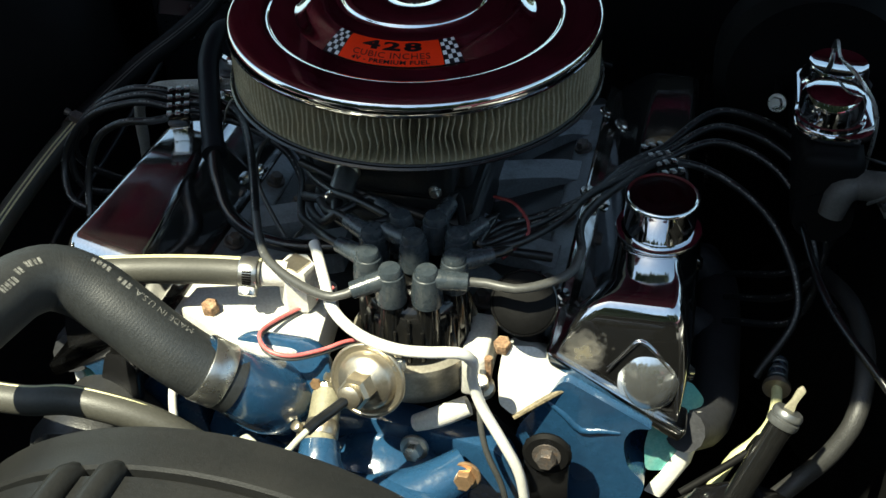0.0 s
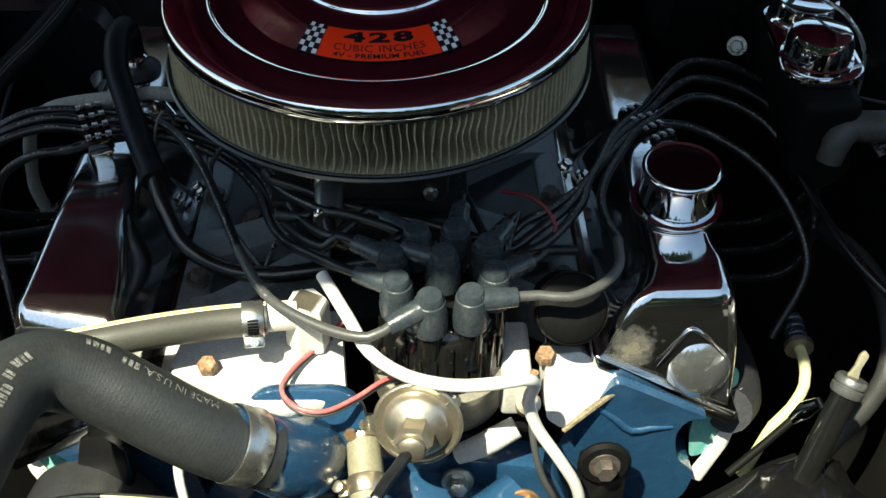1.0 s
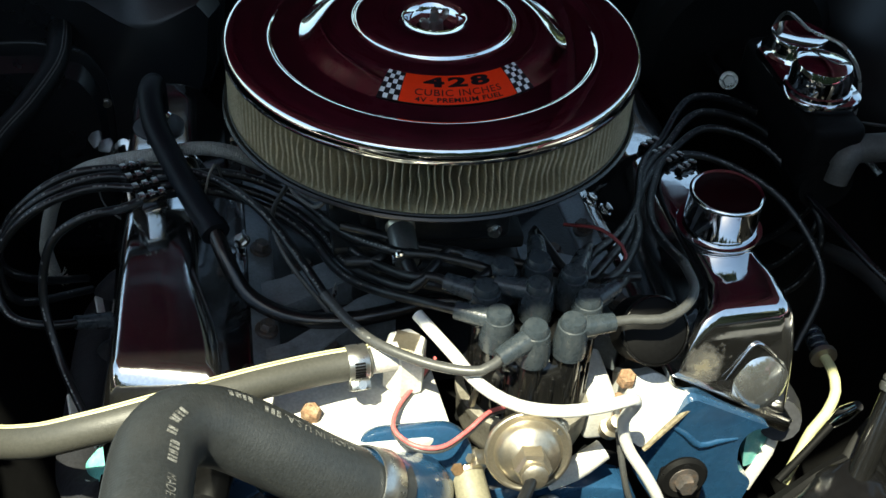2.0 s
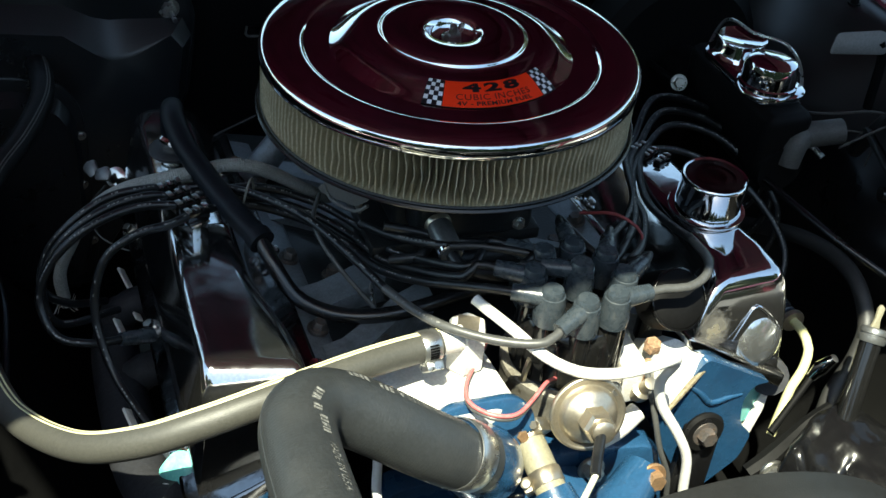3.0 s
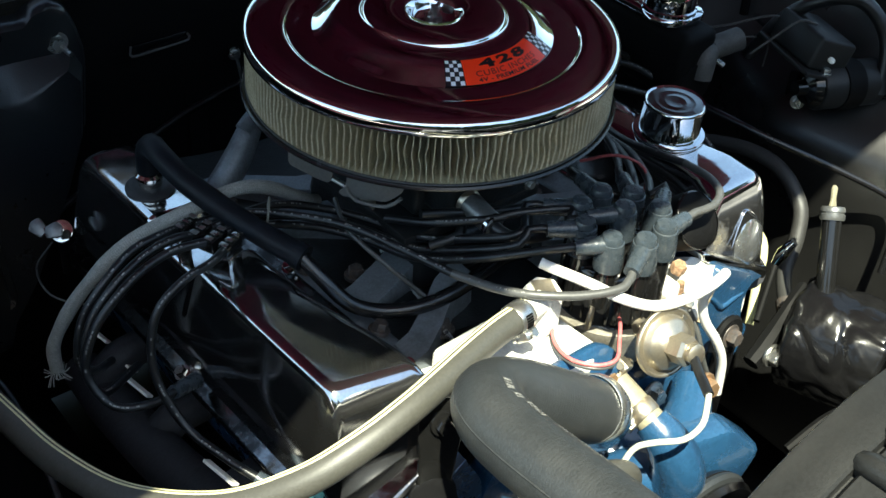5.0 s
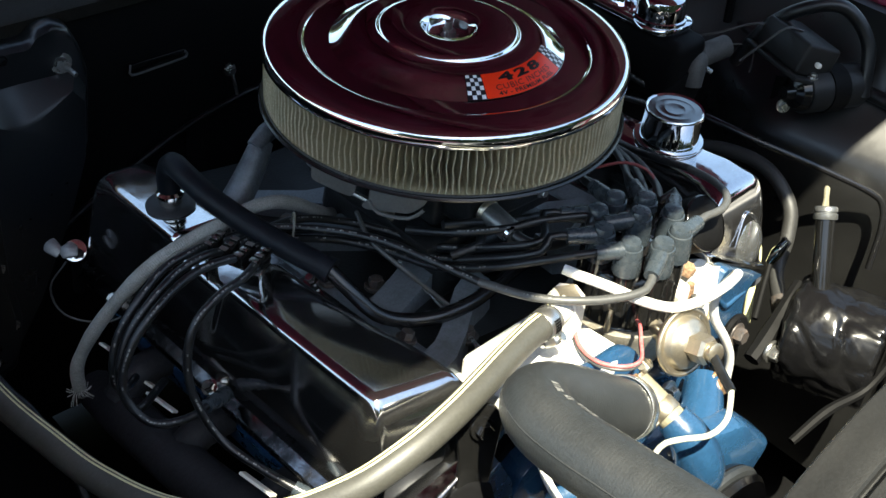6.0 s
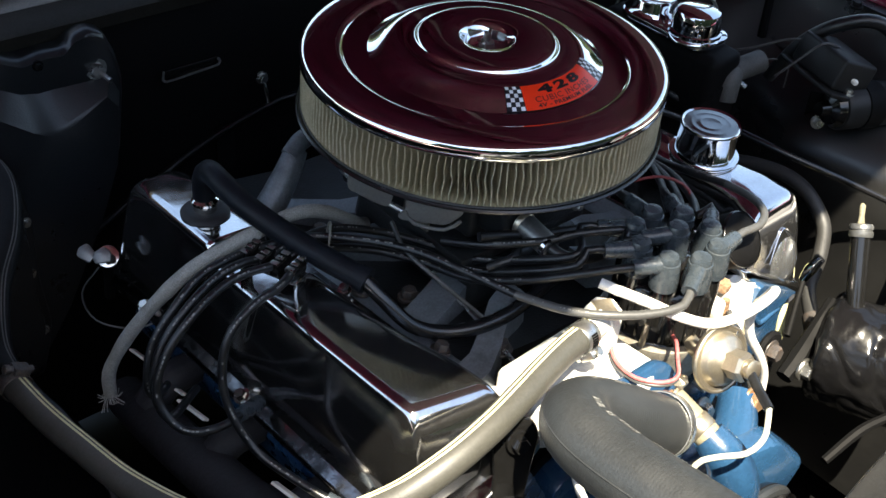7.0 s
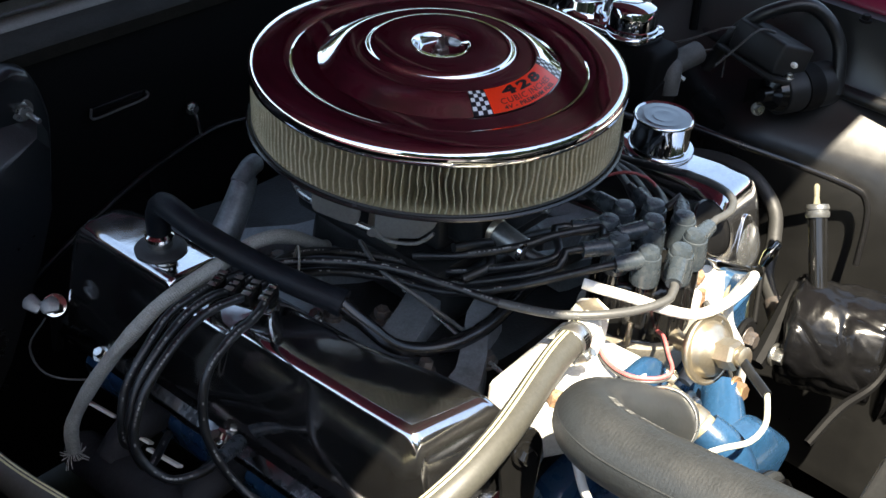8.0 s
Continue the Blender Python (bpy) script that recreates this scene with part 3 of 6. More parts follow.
def engine_block():
    ob = thing("engine_block", (0, 0, 0.35), "dark oily engine block below the manifold", "engine")
    sec = []
    for y in (-0.255, -0.1, 0.1, 0.27):
        e = ez(y)
        sec.append([(x, y, z + e) for x, z in rounded([(-0.13, 0.72), (0.13, 0.72), (0.20, 0.60), (0.13, 0.45), (-0.13, 0.45), (-0.20, 0.60)], 0.02, 2)])
    part("block_casting", loft(sec), M["satin"], ob)
    return ob


engine_block()


def head(side, y0, y1):
    """A cylinder head: a tilted casting with a notch and lugs on its front face."""
    ob = thing("cylinder_head", (side * 0.22, 0, 0.60), "glossy blue painted iron cylinder head", "cylinder head", "cylinder heads")
    out = [(0.149, 0.706), (0.187, 0.773), (0.270, 0.7255), (0.252, 0.726), (0.2435, 0.709), (0.2455, 0.690), (0.250, 0.672), (0.268, 0.654), (0.262, 0.620), (0.215, 0.575), (0.140, 0.640)]
    poly = rounded(out, 0.009, 3)
    sec = [[(side * x, y, z + ez(y)) for x, z in poly] for y in (y0, y0 + 0.05, (y0 + y1) / 2, y1)]
    bm = loft(sec)
    part("head_casting", bm, M["blue"], ob, smooth=40)
    # cast ridge
    part("cast_ridge", tube([(side * x, y0 + 0.001, z + ez(y0)) for x, z in ((0.170, 0.744), (0.188, 0.730), (0.205, 0.712), (0.221, 0.7145), (0.240, 0.7155))], [0.002, 0.0035, 0.0040, 0.0038, 0.002], 10), M["blue"], ob)
    return ob


head(1, -0.254, 0.26)
head(-1, -0.285, 0.25)
_b = thing("engine_bracket", (0.18, -0.28, 0.60), "black painted accessory bracket bolted to the cylinder head", "bracket")
part("bracket_arm", prism([(-0.02, 0.012), (0.0, 0.022), (0.02, 0.012), (0.022, -0.13), (-0.022, -0.13)], 0.008, pose(0.180, -0.279, 0.730, 90, 0, 0), 0.002), M["black"], _b)
hex_bolt((0.180, -0.288, 0.733), (0, -1, 0.15), 0.018, _b, M["dark_bolt"])
part("washer", lathe([(0.008, -0.004), (0.021, -0.004), (0.022, -0.001), (0.019, 0.002), (0.008, 0.002)], 28, toward((0.180, -0.287, 0.733), (0, -1, 0.15))), M["satin"], _b)
_b = thing("engine_bracket", (0.28, -0.28, 0.62), "curved black steel pump bracket with a steel bolt", "bracket")
part("bracket_arm", tube([(0.262, -0.275, 0.640), (0.290, -0.272, 0.656), (0.322, -0.268, 0.690), (0.350, -0.262, 0.700)], [0.010, 0.012, 0.009, 0.008], 8), M["satin"], _b)
hex_bolt((0.281, -0.286, 0.650), (0, -1, 0.1), 0.019, _b, M["steel"])


def exhaust(side):
    """The exhaust manifold: ports joined to a log, with a pale flange."""
    ob = thing("exhaust_manifold", (side * 0.30, 0, 0.62), "turquoise painted exhaust manifold with chalky white flange", "manifold", "exhaust manifolds")
    dy = -0.02 if side < 0 else 0.0
    part("log", tube([(side * x, y + dy, z + ez(y)) for x, y, z in ((0.296, -0.222, 0.700), (0.318, -0.17, 0.672), (0.325, -0.05, 0.640), (0.325, 0.10, 0.620), (0.31, 0.22, 0.58))], [0.020, 0.026, 0.026, 0.026, 0.024], 14, 0.02), M["dusty_iron"], ob, "dusty grey cast log")
    part("end_cap", loft([[(side * x, y + dy, z) for x, y, z in rounded(q, 0.007, 3)] for q in (
        [(0.268, -0.222, 0.742), (0.288, -0.212, 0.746), (0.304, -0.212, 0.728), (0.285, -0.224, 0.664), (0.266, -0.236, 0.674), (0.262, -0.234, 0.705)],
        [(0.270, -0.196, 0.746), (0.296, -0.186, 0.748), (0.312, -0.188, 0.728), (0.296, -0.196, 0.660), (0.272, -0.205, 0.674), (0.266, -0.204, 0.705)])]), M["teal"], ob)
    part("flange", loft([[(side * x, y + dy, z) for x, y, z in rounded(q, 0.004, 3)] for q in (
        [(0.301, -0.2130, 0.734), (0.307, -0.2090, 0.734), (0.311, -0.2030, 0.728), (0.304, -0.2080, 0.728)],
        [(0.296, -0.2200, 0.700), (0.309, -0.2160, 0.708), (0.314, -0.2060, 0.704), (0.302, -0.2100, 0.698)],
        [(0.278, -0.2300, 0.664), (0.302, -0.2240, 0.672), (0.308, -0.2130, 0.670), (0.286, -0.2180, 0.662)],
        [(0.266, -0.2380, 0.648), (0.284, -0.2330, 0.634), (0.290, -0.2230, 0.634), (0.272, -0.2280, 0.646)])]), M["chalk"], ob, "chalky white flange edge", smooth=60)
    for y in (-0.12, 0.0, 0.12):
        part("port", tube([(side * 0.262, y, 0.655 + ez(y)), (side * 0.30, y, 0.650 + ez(y)), (side * 0.322, y, 0.628 + ez(y))], 0.019, 10), M["dusty_iron"], ob)
    return ob


exhaust(1)
exhaust(-1)


def ease(t):
    t = min(1.0, max(0.0, t))
    return t * t * (3 - 2 * t)


def valve_cover(side, y0, y1, top_height, top_inner, label):
    """A flat-topped pressed cover with stepped top, sloping front and a rolled flange. top_height: rise of the top at x, y."""
    ob = thing("valve_cover", (side * 0.235, (y0 + y1) / 2, 0.76), label, "valve cover", "valve covers")
    base = [(0.1775, 0.786), (0.2875 if side > 0 else 0.2845, 0.722)]
    slant = 0.0 if side > 0 else 0.16

    def section(y, k, front):
        def mixed(a, b):
            return (a[0] + (b[0] - a[0]) * k, a[1] + (b[1] - a[1]) * k)
        x_in, z_in = top_inner(y)
        wide = 0.0065 * ease((-0.150 - y) / 0.045) if side > 0 else 0.0
        tops = [(x_in, z_in), (0.2725 + wide, 0.8420)]
        poly = [base[0], mixed(base[0], tops[0]), mixed(base[1], tops[1]), (base[1][0] + 0.006 * k, base[1][1] + 0.050 * k), base[1]]
        soft = 0.010 * k * ease((-0.165 - y) / 0.04) if side > 0 else 0.014 * k * ease((y - y1 + 0.06) / 0.04)
        r = [0.0008, 0.009 * k + 0.0006 + soft, 0.008 * k + 0.0006 + soft * 0.8, 0.024 * k + 0.0004, 0.0008]
        row = []
        for x, z in rounded(poly, r, 6):
            w = ease((z - 0.800) / 0.034)
            yy = y + (front * slant * (x - 0.225))
            row.append((side * x, yy, z + w * top_height(x, y) + ez(y)))
        return row

    rows = []
    rise = ((0.0, 0.04), (0.05, 0.20), (0.12, 0.42), (0.19, 0.61), (0.26, 0.76), (0.33, 0.87), (0.40, 0.94), (0.48, 0.978), (0.58, 0.993), (0.72, 0.999), (1.0, 1.0)) if side > 0 else \
        ((0.0, 0.04), (0.06, 0.24), (0.12, 0.40), (0.20, 0.52), (0.32, 0.65), (0.46, 0.77), (0.60, 0.87), (0.74, 0.945), (0.84, 0.98), (0.92, 0.995), (1.0, 1.0))
    depth = 0.056 if side > 0 else 0.040
    for t, k in rise:
        rows.append(section(y0 + depth * t, k, 1.0))
    n = 150
    for i in range(1, n):
        y = y0 + depth + (y1 - 0.028 - y0 - depth) * i / n
        rows.append(section(y, 1.0, max(0.0, 1 - (y - y0 - depth) / 0.05)))
    for t, k in ((1.0, 1.0), (0.90, 0.994), (0.78, 0.970), (0.62, 0.900), (0.42, 0.72), (0.22, 0.44), (0.0, 0.05)):
        rows.append(section(y1 - 0.026 * t, k, 0.0))
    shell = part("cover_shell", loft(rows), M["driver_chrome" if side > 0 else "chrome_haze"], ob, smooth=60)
    # rolled flange, deeper at the front
    lip = 0.008 if side > 0 else 0.014
    fl = []
    for y, d in ((y0 - lip, 0.004), (y0 - lip + 0.004, 0.0), (y1 + 0.009, 0.0), (y1 + 0.012, 0.003)):
        e = ez(y)
        fl.append([(side * x, y, z + e - d * 0.5) for x, z in rounded([(0.1675 + d, 0.7830), (0.1690 + d, 0.7930), (0.2975 - d, 0.7180), (0.2945 - d, 0.7080)], 0.004, 3)])
    part("flange", loft(fl), M["chrome_old" if side > 0 else "dark_flange"], ob, "worn chrome flange", smooth=50)
    gk = [[(side * x, y, z + ez(y)) for x, z in rounded([(0.170, 0.780), (0.172, 0.7865), (0.2920, 0.7095), (0.2890, 0.7030)], 0.002, 2)] for y in (y0 - 0.001, y1 + 0.010)]
    part("gasket", loft(gk), M["satin"], ob)
    for y in (y0 + 0.07, (y0 + y1) / 2, y1 - 0.07):
        hex_bolt((side * 0.2925, y, 0.722 + ez(y)), (side * 0.45, 0, 0.8), 0.012, ob, M["chrome_old"], name="cover_bolt")
        hex_bolt((side * 0.1725, y, 0.797 + ez(y)), (side * 0.45, 0, 0.8), 0.011, ob, M["chrome_old"], name="cover_bolt")
    return ob


def driver_top(x, y):
    return 0.001 - 0.0025 * ease((-0.150 - y) / 0.06) - 0.009 * ease((y - 0.028) / 0.02)


def passenger_top(x, y):
    dip = ease((y + 0.020) / 0.007) - ease((y - 0.060) / 0.008)
    return 0.001 - 0.012 * dip + 0.008 * ease((y - 0.060) / 0.008)


def driver_inner(y):
    return 0.219 - 0.020 * ease((-0.175 - y) / 0.045), 0.8405


def passenger_inner(y):
    return 0.215 - 0.020 * ease((-0.09 - y) / 0.14), 0.8400


_vc = valve_cover(1, -0.236, 0.272, driver_top, driver_inner, "polished chrome valve cover carrying the oil filler cap")
part("corner_bulge", lathe([(0, 0.0165), (0.010, 0.0158), (0.019, 0.0130), (0.0265, 0.0080), (0.031, 0.001), (0.033, -0.012)], 40, toward((0.2575, -0.2235, 0.7870), (0.10, -0.90, 0.42)) @ Matrix.Diagonal((1.0, 1.15, 1.0, 1.0))), M["dull_silver"], _vc, "hazy domed pressing on the cover front", smooth=80)
part("pressed_ridge", tube([(0.222, -0.2370, 0.795), (0.235, -0.2305, 0.812), (0.2445, -0.2262, 0.8235), (0.2515, -0.2262, 0.8235), (0.264, -0.2285, 0.813), (0.279, -0.2310, 0.795)], [0.0004, 0.0012, 0.0019, 0.0019, 0.0012, 0.0004], 10, 0.003), M["driver_chrome"], _vc, smooth=80)
valve_cover(-1, -0.272, 0.238, passenger_top, passenger_inner, "polished chrome valve cover carrying the crankcase vent hose")


def oil_cap():
    at = Vector((0.250, -0.107, 0.8385 + ez(-0.107)))
    ob = thing("oil_filler_cap", at, "round chrome push-on oil filler cap", "oil cap")
    m = pose(*at, 1, 0, 0)
    h = 0.048
    part("cap_shell", lathe([(0.0335, 0.011), (0.0340, 0.012), (0.0325, 0.016), (0.0325, h - 0.006), (0.0335, h - 0.003), (0.0335, h - 0.0015), (0.0318, h), (0.0305, h - 0.0004), (0.0296, h - 0.0014), (0.026, h - 0.0016)], 64, m), M["chrome"], ob, smooth=50)
    # separate top disc, so that a dark reflection can be coloured in
    part("cap_top", lathe([(0.0298, h - 0.0022), (0.0296, h - 0.0013), (0.0225, h - 0.00125), (0.0218, h - 0.00117), (0.0208, h - 0.00125), (0.0125, h - 0.00122), (0.0118, h - 0.00115), (0.0108, h - 0.00122), (0.0, h - 0.0012)], 64, m), M["dark_chrome"], ob, "disc with faint rings, coloured for a dark reflection", smooth=50)
    part("brim", lathe([(0.0, 0.004), (0.030, 0.004), (0.0385, 0.0075), (0.0392, 0.0095), (0.0385, 0.0112), (0.0335, 0.0118), (0.020, 0.0118)], 64, m), M["chrome"], ob, smooth=50)
    part("neck", lathe([(0.0, -0.003), (0.024, -0.003), (0.024, 0.005), (0, 0.005)], 40, m), M["satin"], ob)


oil_cap()


def air_cleaner():
    ob = thing("air_cleaner", (0, 0, 0.93), "round open-element air cleaner with a polished chrome lid", "air cleaner")
    prof = [(0.0, 1.0035), (0.012, 1.0035), (0.020, 1.0050), (0.0235, 1.0120), (0.0260, 1.0180), (0.0285, 1.0192), (0.045, 1.0196), (0.061, 1.0190), (0.0650, 1.0185), (0.0668, 1.0177), (0.0678, 1.0158), (0.0688, 1.0142), (0.0705, 1.0135), (0.0740, 1.0132), (0.0785, 1.0133),
            (0.0840, 1.0134), (0.0875, 1.0132), (0.0905, 1.0128), (0.0940, 1.0117), (0.0980, 1.0099), (0.1020, 1.0077), (0.1060, 1.0052), (0.1100, 1.0026), (0.1140, 1.0002), (0.1200, 0.9972), (0.1275, 0.9940), (0.1320, 0.9950), (0.1355, 0.9985), (0.1385, 1.0025), (0.1415, 1.0044), (0.146, 1.0050), (0.158, 1.0049), (0.1680, 1.0046), (0.1722, 1.0040),
            (0.1748, 1.0032), (0.1767, 1.0015), (0.1779, 0.9988), (0.1784, 0.9955), (0.1784, 0.9908), (0.1774, 0.9898), (0.1764, 0.9910), (0.1745, 1.0), (0.16, 1.0020), (0.10, 1.0000), (0.0, 1.0000)]
    part("lid", lathe(prof, 160), M["chrome"], ob, smooth=60)
    part("wing_nut", lathe([(0.0, 1.022), (0.0035, 1.022), (0.0040, 1.014), (0.0075, 1.013), (0.0085, 1.004), (0, 1.004)], 20), M["steel"], ob)
    wn = bpy.data.objects[ob.children[-1].name]
    for s in (1, -1):
        part("wing", prism(rounded([(0.003, 0), (0.016, 0.006), (0.0175, 0.013), (0.012, 0.014), (0.004, 0.007)], 0.002, 2), 0.003, pose(0, 0, 1.006, 0, 0, 35 + 90 * (1 - s)) @ pose(0, 0.0015, 0, 90, 0, 0), 0.0008), M["steel"], wn)
    # pleated paper element
    bm = bmesh.new()
    uvl = bm.loops.layers.uv.verify()
    PL, SUB, NZ = 176, 6, 18
    z0, z1 = 0.9425, 0.9975
    n = PL * SUB
    grid = []
    for j in range(NZ + 1):
        w = j / NZ
        z = z0 + (z1 - z0) * w
        row = []
        for i in range(n):
            a = 2 * math.pi * i / n
            wob = 0.60 * noise.noise((math.cos(a) * 6, math.sin(a) * 6, w * 1.9)) + 0.26 * noise.noise((math.cos(a) * 19, math.sin(a) * 19, w * 3.6 + 7))
            amt = math.sin(math.pi * w) ** 0.6
            tri = abs(2 * ((i % SUB) / SUB) - 1)
            r = 0.1300 + 0.0460 * tri ** 2.4
            a += wob * amt * 2 * math.pi / PL
            fold = min(1.0, w / 0.07)
            r = r * fold + 0.1752 * (1 - fold)
            row.append(bm.verts.new((r * math.cos(a), r * math.sin(a), z)))
        grid.append(row)
    for j in range(NZ):
        for i in range(n):
            f = bm.faces.new((grid[j][i], grid[j][(i + 1) % n], grid[j + 1][(i + 1) % n], grid[j + 1][i]))
            for lp, (ii, jj) in zip(f.loops, ((i, j), (i + 1, j), (i + 1, j + 1), (i, j + 1))):
                lp[uvl].uv = (0.175 * 2 * math.pi * ii / n, (z1 - z0) * jj / NZ)
    ridges = [[row[i].co.copy() for i in range(0, n, SUB)] for row in grid]
    part("filter_element", bm, M["paper"], ob, "pleated grey-green paper filter element behind fine wire screen", smooth=35)
    # light on the sharp pleat ridges, painted as pale strips over darker paper
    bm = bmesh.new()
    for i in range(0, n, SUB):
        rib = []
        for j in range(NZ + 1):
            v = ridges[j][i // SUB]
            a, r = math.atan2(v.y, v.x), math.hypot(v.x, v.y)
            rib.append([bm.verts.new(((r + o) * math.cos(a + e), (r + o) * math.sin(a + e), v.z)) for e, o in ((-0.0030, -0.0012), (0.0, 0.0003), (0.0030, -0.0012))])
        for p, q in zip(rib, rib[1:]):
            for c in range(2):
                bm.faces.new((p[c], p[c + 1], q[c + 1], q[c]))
    part("pleat_creases", bm, M["lit_ridge"], ob, "pale strips standing in for light on the pleat ridges", kind="stuff")
    # the diamond wire screen round the element: two sets of slanting wires
    bm = bmesh.new()
    wires, steps, rs, w = 330, 6, 0.1763, 0.00009
    lean = (z1 - z0) / rs
    for sgn in (1, -1):
        for k in range(wires):
            a = 2 * math.pi * k / wires
            rows_ = []
            for j in range(steps + 1):
                f = j / steps
                b = a + sgn * lean * f
                z = z0 + (z1 - z0) * f
                d = w / rs
                ro = rs + 0.00012 * sgn
                rows_.append([bm.verts.new(((ro + o) * math.cos(b + e), (ro + o) * math.sin(b + e), z)) for e, o in ((-d, 0.0), (d, 0.0), (0.0, 0.00014))])
            for p, q in zip(rows_, rows_[1:]):
                for c in range(3):
                    bm.faces.new((p[c], p[(c + 1) % 3], q[(c + 1) % 3], q[c]))
    part("wire_screen", bm, M["screen"], ob, "fine olive-grey diamond wire screen", kind="stuff")
    part("filter_end_ring", lathe([(0.160, 0.9405), (0.1766, 0.9405), (0.1770, 0.9412), (0.1764, 0.9420), (0.160, 0.9422), (0.160, 0.9405)], 96), M["rubber"], ob)
    part("base_pan", lathe([(0.05, 0.9200), (0.120, 0.9200), (0.135, 0.9240), (0.150, 0.9340), (0.172, 0.9375), (0.1795, 0.9380), (0.1808, 0.9395), (0.1795, 0.9412), (0.1770, 0.9405), (0.150, 0.9395), (0.05, 0.93), (0.05, 0.92)], 120), M["black"], ob, "black painted pan with a rolled edge")
    part("pan_bead", lathe([(0.1795, 0.9375), (0.1812, 0.9385), (0.1815, 0.9398), (0.1800, 0.9412), (0.1790, 0.9405), (0.1795, 0.9375)], 120), M["black"], ob, "rolled bead round the pan")

    # decal
    RR, A0 = 0.1015, radians(-88.2)

    def lid_z(r):
        for (ra, za), (rb, zb) in zip(prof, prof[1:]):
            if ra <= r <= rb:
                return za + (zb - za) * (r - ra) / (rb - ra)
        return 1.0

    def lay(lift):
        def fn(x, y):
            r, a = RR - y, A0 + x / RR
            return (r * math.cos(a), r * math.sin(a), lid_z(r) + lift)
        return fn

    def patch(x0, x1, y0, y1, lift, nx=24, ny=6, bm=None, slant=0.0):
        bm = bm or bmesh.new()
        fn = lay(lift)
        g = [[bm.verts.new(fn(x0 + (x1 - x0) * i / nx + slant * (y0 + (y1 - y0) * j / ny), y0 + (y1 - y0) * j / ny)) for i in range(nx + 1)] for j in range(ny + 1)]
        for j in range(ny):
            for i in range(nx):
                bm.faces.new((g[j][i], g[j][i + 1], g[j + 1][i + 1], g[j + 1][i]))
        return bm
    H = 0.0115
    decal = part("decal", patch(-0.0610, 0.0610, -H - 0.0006, H + 0.0006, 0.0005, 48, 8), M["ink"], ob, "orange-red engine size decal with chequered ends")
    part("decal_panel", patch(-0.0445, 0.0445, -H, H, 0.0008, 40, 8), M["orange"], decal, "orange-red decal panel with black lettering")
    bm = bmesh.new()
    for body, wide, tall, y, bold in (("428", 0.056, 0.0088, 0.0052, 0.016), ("CUBIC INCHES", 0.068, 0.0047, -0.0032, 0.0), ("4V - PREMIUM FUEL", 0.066, 0.0034, -0.0085, 0.010)):
        pts, fcs = letters(body, 1.0, 1.25 if body == "428" else 1.1, bold * 3)
        xs, ys = [p.x for p in pts], [p.y for p in pts]
        kx, ky = wide / (max(xs) - min(xs)), tall / (max(ys) - min(ys))
        my = (max(ys) + min(ys)) / 2
        bent([Vector((p.x * kx, (p.y - my) * ky + y, 0)) for p in pts], fcs, lay(0.0011), bm)
    part("lettering", bm, M["ink"], decal)
    sq = 0.0039
    for s in (1, -1):
        for i in range(4):
            for j in range(6):
                if (i + j) % 2 == 0:
                    x = s * (0.0452 + i * sq)
                    y = -H + 0.0002 + j * sq * 0.985
                    xs = sorted((x, x + s * sq * 0.92))
                    part("chequer_square", patch(xs[0], xs[1], y, y + sq * 0.9, 0.0009, 2, 1), M["white_ink"], decal)


air_cleaner()


